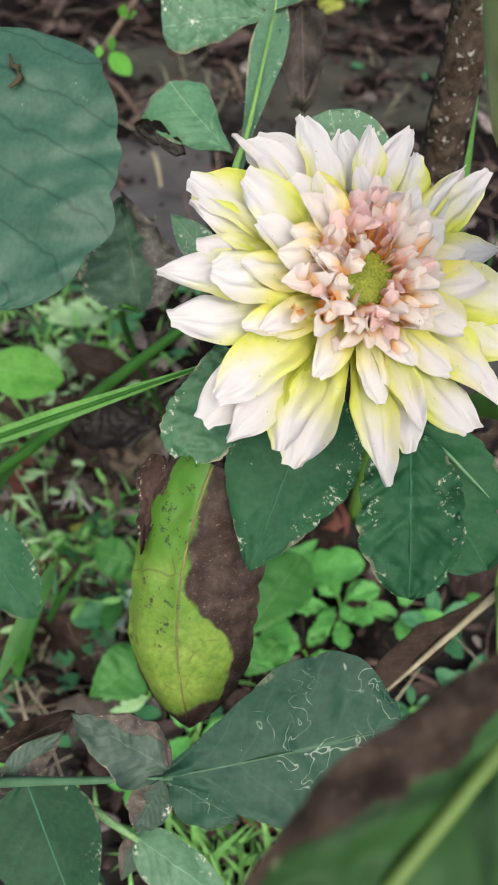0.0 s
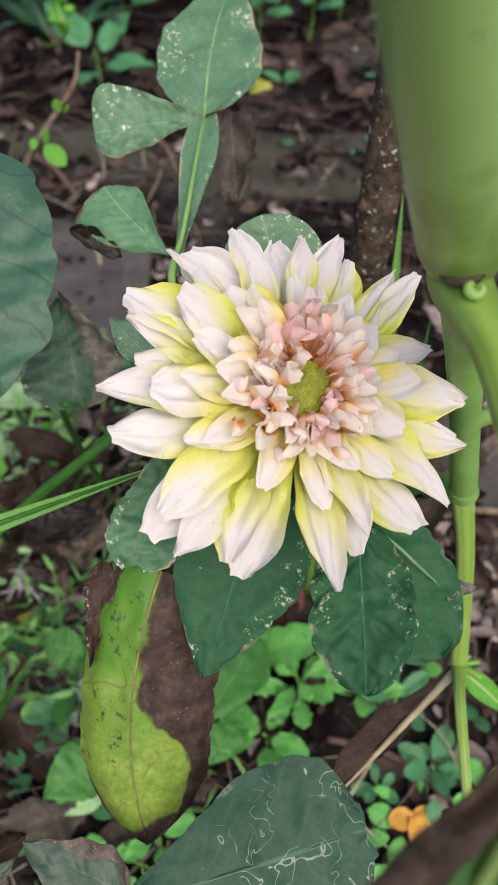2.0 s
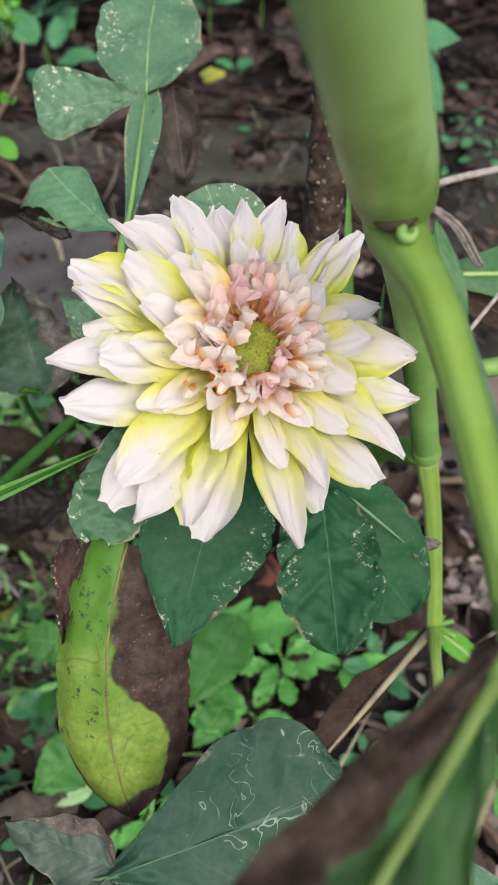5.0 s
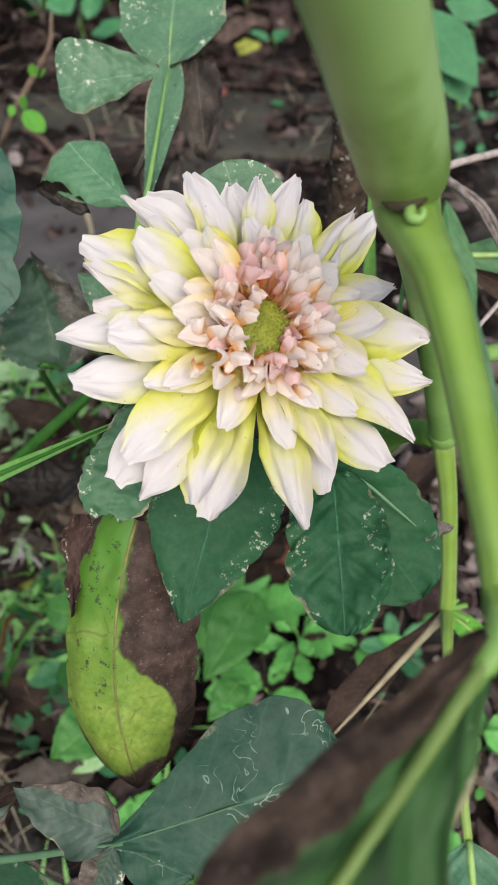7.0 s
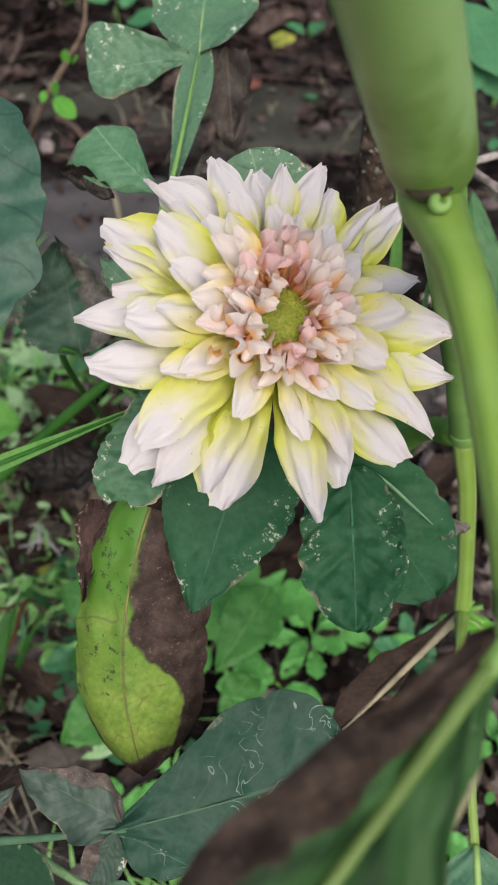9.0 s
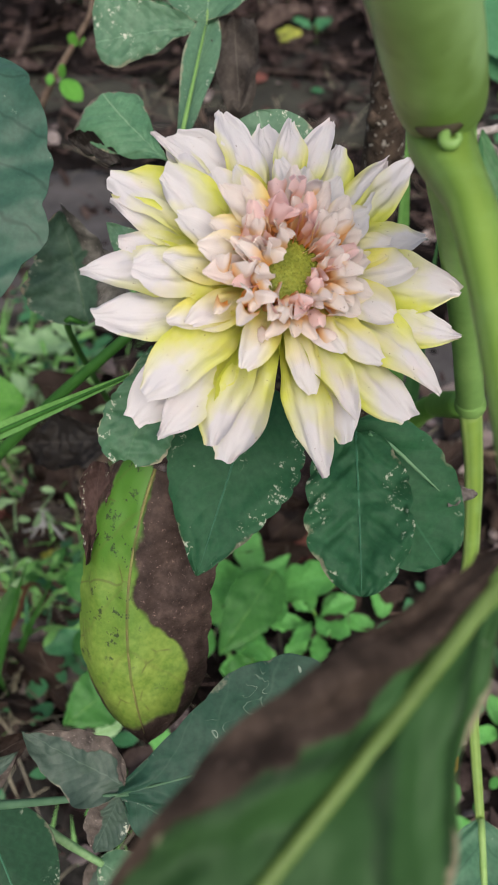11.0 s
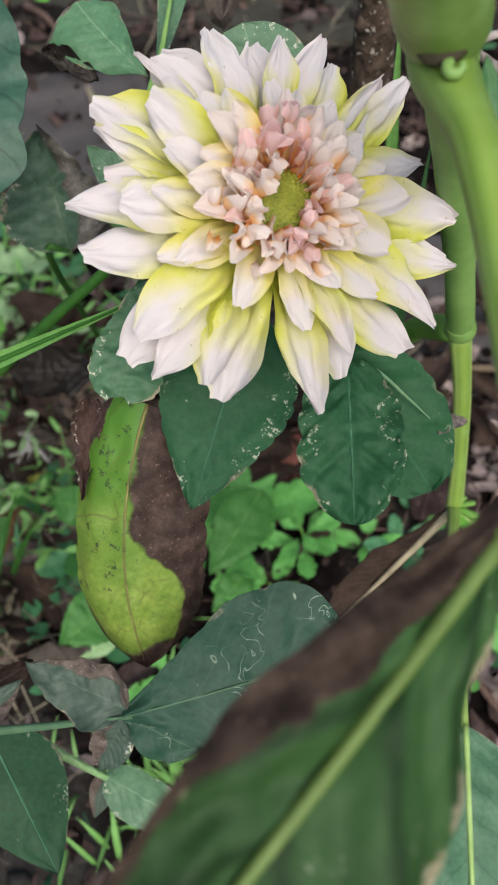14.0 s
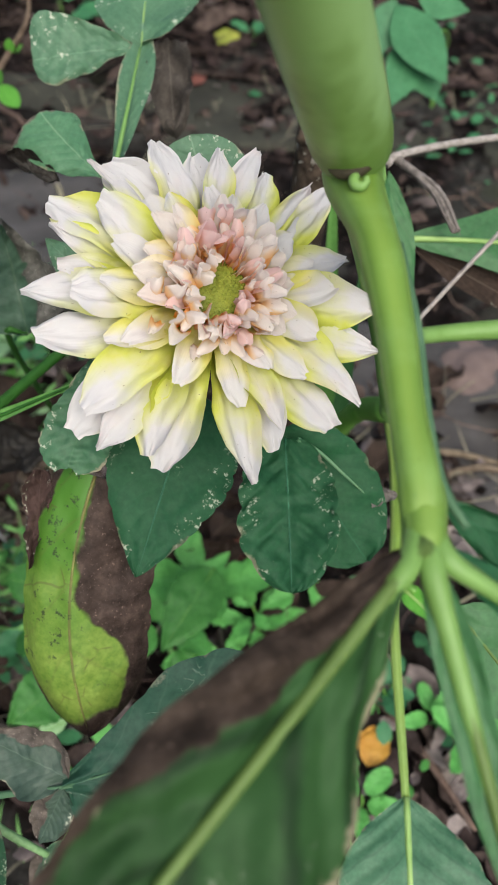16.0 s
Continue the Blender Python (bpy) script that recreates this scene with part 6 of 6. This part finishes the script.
for k, (spot, size, skin, turn) in enumerate((((-0.2282, 0.4793, 0.0000), 0.075, BROWN_LEAF, 0.4), ((-0.1898, 0.4694, 0.0000), 0.07, BROWN_LEAF, 1.5), ((-0.2101, 0.4424, 0.0000), 0.06, BROWN_LEAF, 2.4), ((-0.1575, 0.4803, 0.0000), 0.05, BROWN_LEAF, 0.9),
                                               ((-0.1694, 0.4268, 0.0000), 0.055, GREY_DEAD, 2.0), ((-0.1716, 0.5198, 0.0000), 0.06, BROWN_LEAF, 1.1), ((-0.2087, 0.3926, 0.0000), 0.05, GREY_DEAD, 0.2), ((-0.1486, 0.1910, 0.0000), 0.06, GREY_DEAD, 0.3))):
    p = Vector(spot)
    p.z = ground_height(p.x, p.y) + 0.02
    d = Vector((math.cos(turn), math.sin(turn), 0.25)) * size
    dead = finish("dead_leaf", blade(p - d / 2, p + d / 2, size * 0.7, (0.2 * math.sin(k), -0.35, 1), arch=0.1, ripple=size * 0.3, cup=0.7, twist=0.5, shape="oval", teeth=5, tooth=0.2, nu=24, nv=12, seed=330 + k), skin)
    tagged(dead, "curled dead leaf, " + ("grey" if skin is GREY_DEAD else "dark brown") + ", lying on the soil", "dead leaf", "curled dead leaves")

roots = thing("bare_roots", "thin pale roots bared on the soil", "roots", at=(-0.2148, 0.4107, 0.0000))
for k, (a, b, c) in enumerate((((-0.2318, 0.3947, 0.0300), (-0.2108, 0.3960, 0.0350), (-0.1956, 0.3878, 0.0200)), ((-0.2196, 0.4098, 0.0300), (-0.2078, 0.3860, 0.0350), (-0.2087, 0.3721, 0.0200)), ((-0.2108, 0.3954, 0.0340), (-0.1925, 0.3749, 0.0300), (-0.1751, 0.3574, 0.0200)),
                               ((-0.2248, 0.3746, 0.0300), (-0.2076, 0.3792, 0.0340), (-0.2001, 0.4014, 0.0200)))):
    part("root", tube((a, b, c), (0.0008, 0.0011, 0.0005), 16, 8, 0.3, seed=k), ROOT, roots)
    side = Vector((0.012 * math.sin(5 * k), 0.014 * math.cos(3 * k), 0.0))
    part("root", tube((b, Vector(b).lerp(Vector(c), 0.4) + side * 0.6, Vector(c) + side * 1.6 + Vector((0, 0, 0.004))), (0.0008, 0.0007, 0.0004), 14, 7, 0.3, seed=20 + k), ROOT, roots)
fallen_twig((-0.2157, 0.3580, 0.0000), (-0.1763, 0.2316, 0.0000), 0.003, 21, label="thin red-brown twig lying on litter")
fallen_twig((-0.2100, 0.3004, 0.0000), (-0.1933, 0.2763, 0.0000), 0.0025, 22)
fallen_twig((-0.1770, 0.5584, 0.0000), (-0.1620, 0.6350, 0.0000), 0.006, 23, BARK, "dark rotting branch end on the soil")

# ---- dead leaves, stems and litter on the open soil beside the hanging leaf ----
TAN_LEAF = leaf_mat("leaf_dead_tan", (0.075, 0.055, 0.04), (0.19, 0.145, 0.11), (0.28, 0.22, 0.16), 0.3, None, rough=0.8, lucent=0.08, spec=0.12)
BLUE_PALE = leaf_mat("leaf_blue_pale", (0.2, 0.34, 0.28), (0.33, 0.47, 0.4), (0.42, 0.55, 0.46), 0.3, veins=5)
RUST = two_tone("rusty_stem", (0.09, 0.035, 0.015), (0.24, 0.1, 0.04), 120, 0.8, 0.4, 0.001)
ROOTLET = two_tone("rootlets", (0.05, 0.03, 0.025), (0.17, 0.11, 0.09), 90, 0.85, 0.3, 0.001, island=1.0)


def dead_sheet(base, tip, wide, skin, seed, label, cup=0.5):
    """A dead leaf, crumpled and torn, propped on the litter."""
    sheet = finish("dead_leaf", blade(base, tip, wide, (0.1, -0.5, 0.85), arch=0.08, ripple=wide * 0.28, cup=cup, twist=0.3, shape="oval", teeth=5, tooth=0.28, wavy=0.3, nu=40, nv=16, seed=seed), skin)
    return tagged(sheet, label, "dead leaf", "curled dead leaves")


dead_sheet((-0.2080, 0.5000, 0.060), (-0.1840, 0.4120, 0.035), 0.062, BROWN_LEAF, 501, "black-brown torn dead leaf propped on litter")
dead_sheet((-0.1600, 0.4720, 0.035), (-0.1540, 0.4030, 0.030), 0.048, TAN_LEAF, 502, "curled tan dead leaf lying on litter", 0.9)
dead_sheet((-0.1900, 0.4120, 0.018), (-0.1650, 0.3700, 0.020), 0.040, TAN_LEAF, 503, "curled tan dead leaf lying on litter", 0.7)
dead_sheet((-0.2450, 0.3300, 0.018), (-0.2150, 0.3000, 0.022), 0.040, TAN_LEAF, 504, "curled tan dead leaf lying on litter", 0.6)
dead_sheet((-0.2500, 0.4200, 0.018), (-0.2700, 0.3900, 0.030), 0.045, RED_LEAF, 505, "reddish brown dead leaf lying on litter", 0.5)
fallen((-0.2020, 0.3600, 0.0), 0.016, YELLOWED, 506, "scrap of yellowed leaf on litter", 0.2)
fallen_twig((-0.2180, 0.4450, 0.0), (-0.2600, 0.3780, 0.0), 0.0042, 507, RUST, "red-brown dry stem lying on litter")
fallen_twig((-0.1990, 0.3440, 0.0), (-0.1790, 0.2620, 0.0), 0.0030, 508, RUST, "red-brown dry stem lying on litter")
seedling((-0.1510, 0.2730, 0.0), 3, 0.026, BLUE_PALE, 509, "seedling with pale blue-green leaves among litter", tall=0.02, shape="ovate")
seedling((-0.2330, 0.4230, 0.0), 4, 0.022, SEEDLING, 510, LOW, tall=0.02, shape="round")
seedling((-0.1400, 0.3010, 0.0), 2, 0.045, MID_BRIGHT, 511, LOW, tall=0.03, shape="round")
for k, (spot, spread, count) in enumerate((((-0.2600, 0.4070, 0.0), 0.035, 40), ((-0.2050, 0.3850, 0.0), 0.04, 45), ((-0.2100, 0.3050, 0.0), 0.045, 60), ((-0.2250, 0.5700, 0.0), 0.06, 45), ((0.2500, 0.3600, 0.0), 0.06, 50), ((0.2100, 0.4500, 0.0), 0.06, 45), ((0.1500, 0.1800, 0.0), 0.05, 30))):
    patch(spot, spread, count, 520 + k, litter_bit, PALE_LITTER, "pale_litter", "pale lilac-grey dry leaf bits on soil", "leaf litter")


def rootlet(bm, rnd, p, i):
    a, ln = rnd.random() * math.tau, rnd.uniform(0.04, 0.16)
    d = Vector((math.cos(a), math.sin(a), rnd.uniform(0.0, 0.2)))
    side = Vector((-d.y, d.x, 0.3)) * ln
    q = p + Vector((0, 0, 0.012))
    r = rnd.uniform(0.0005, 0.0013)
    tube((q, q + d * ln * 0.35 + side * rnd.uniform(-0.2, 0.2), q + d * ln * 0.7 + side * rnd.uniform(-0.2, 0.2), q + d * ln), (r, r, r * 0.8, r * 0.5), 9, 5, 0.2, bm=bm, seed=i)


scatter("rootlets", 190, (-0.6, 0.75, 0.75, 2.1), rootlet, ROOTLET, "thin reddish brown rootlets and stems on soil", "rootlets", 541)
scatter("rootlets", 90, (-0.75, 0.75, 0.15, 0.8), rootlet, ROOTLET, "thin reddish brown rootlets and stems on soil", "rootlets", 542)
for k, (x, y) in enumerate(((-0.06, 1.80), (0.05, 1.86), (0.16, 1.80), (0.24, 1.90), (-0.02, 1.98), (0.12, 2.02))):
    seedling((x, y, 0.0), 14, 0.07, TEAL, 550 + k, "clump of round glossy green leaves", tall=0.14, shape="round")

# a blade of grass between the stake and the stem
blade_plant = thing("tall_grass", "upright bright green blades of grass", "grass", at=(0.1050, 0.4300, 0.0))
leaf_part(blade_plant, (0.1050, 0.4300, 0.0), (0.0600, 0.3640, 0.4500), 0.015, GRASS, shape="strap", fold=0.35, nu=30, nv=6, seed=561, arch=0.03)
leaf_part(blade_plant, (0.1060, 0.4310, 0.0), (0.0800, 0.3300, 0.4000), 0.012, GREEN_MID, shape="strap", fold=0.35, nu=30, nv=6, seed=562, arch=0.05)

# ---- weeds, torn leaves and stems between the grass blade and the hanging leaf ----
hung = leaf_part(dahlia, (-0.161, 0.309, 0.24), (-0.101, 0.297, 0.26), 0.040, BLACKENED, name="dead_leaf", shape="oval", arch=-0.08, ripple=0.012, cup=0.5, twist=0.3, teeth=5, tooth=0.3, wavy=0.35, nu=48, nv=18, seed=601, label="black torn dead leaf hanging under the flower")
part("stalk", tube(((-0.101, 0.297, 0.26), (-0.066, 0.311, 0.29), (0.0300, 0.3150, 0.3000)), (0.0008, 0.0012, 0.0016), 14, 7, 0.1), SHADE_AND_DIRT_BROWN, hung)
rust_stem = thing("dead_weed", "upright rust-brown dead weed among litter", "dead weed", at=(-0.2020, 0.3330, 0.0))
part("stem", tube((rust_stem.location, (-0.1990, 0.3060, 0.055), (-0.1900, 0.2640, 0.085), (-0.1890, 0.2400, 0.100)), (0.0024, 0.0022, 0.0018, 0.0012), 26, 9, 0.2), RUST, rust_stem)
part("side_stem", tube(((-0.1990, 0.3060, 0.055), (-0.2060, 0.2900, 0.075), (-0.2090, 0.2800, 0.095)), (0.0014, 0.0011, 0.0007), 12, 7, 0.2), RUST, rust_stem)


def wiry_weed(at, seed, skin, label, stems=6, high=0.07, leaf=0.016):
    """A small weed of thin leaning stems, each with a few narrow leaves."""
    rnd = random.Random(seed)
    base = Vector(at)
    base.z = ground_height(base.x, base.y)
    ob = thing("wiry_weed", label, "weed", "wiry weeds", base)
    for k in range(stems):
        a = rnd.random() * math.tau
        top = base + Vector((math.cos(a) * high * rnd.uniform(0.3, 0.9), math.sin(a) * high * rnd.uniform(0.3, 0.9), high * rnd.uniform(0.5, 1.1)))
        bend = base.lerp(top, 0.5) + Vector((0, 0, high * 0.15))
        part("stem", tube((base, bend, top), (0.0011, 0.0009, 0.0006), 10, 6, 0.1), skin, ob)
        for q in (0.45, 0.7, 1.0):
            p = base.lerp(top, q) + Vector((0, 0, high * 0.14 * (1 - q)))
            b = rnd.random() * math.tau
            d = Vector((math.cos(b), math.sin(b), rnd.uniform(0.0, 0.6)))
            leaf_part(ob, p, p + d * leaf * rnd.uniform(0.7, 1.3), leaf * rnd.uniform(0.22, 0.42), skin, shape="oval", arch=0.06, fold=0.2, nu=9, nv=4, seed=seed + 9 * k)
    return ob


for k, (x, y, skin) in enumerate(((-0.2520, 0.5290, PALE_LEAF), (-0.2140, 0.5540, GRASS), (-0.2330, 0.4920, PALE_LEAF), (-0.1880, 0.4900, MID_BRIGHT), (-0.2520, 0.4480, GRASS), (-0.2270, 0.3560, PALE_LEAF), (-0.1620, 0.3380, GRASS), (-0.2110, 0.2860, GRASS), (-0.2350, 0.2520, PALE_LEAF))):
    wiry_weed((x, y, 0.0), 610 + 20 * k, skin, "wiry " + ("pale" if skin is PALE_LEAF else "bright") + " green weed with narrow leaves", high=0.06 + 0.012 * (k % 3))
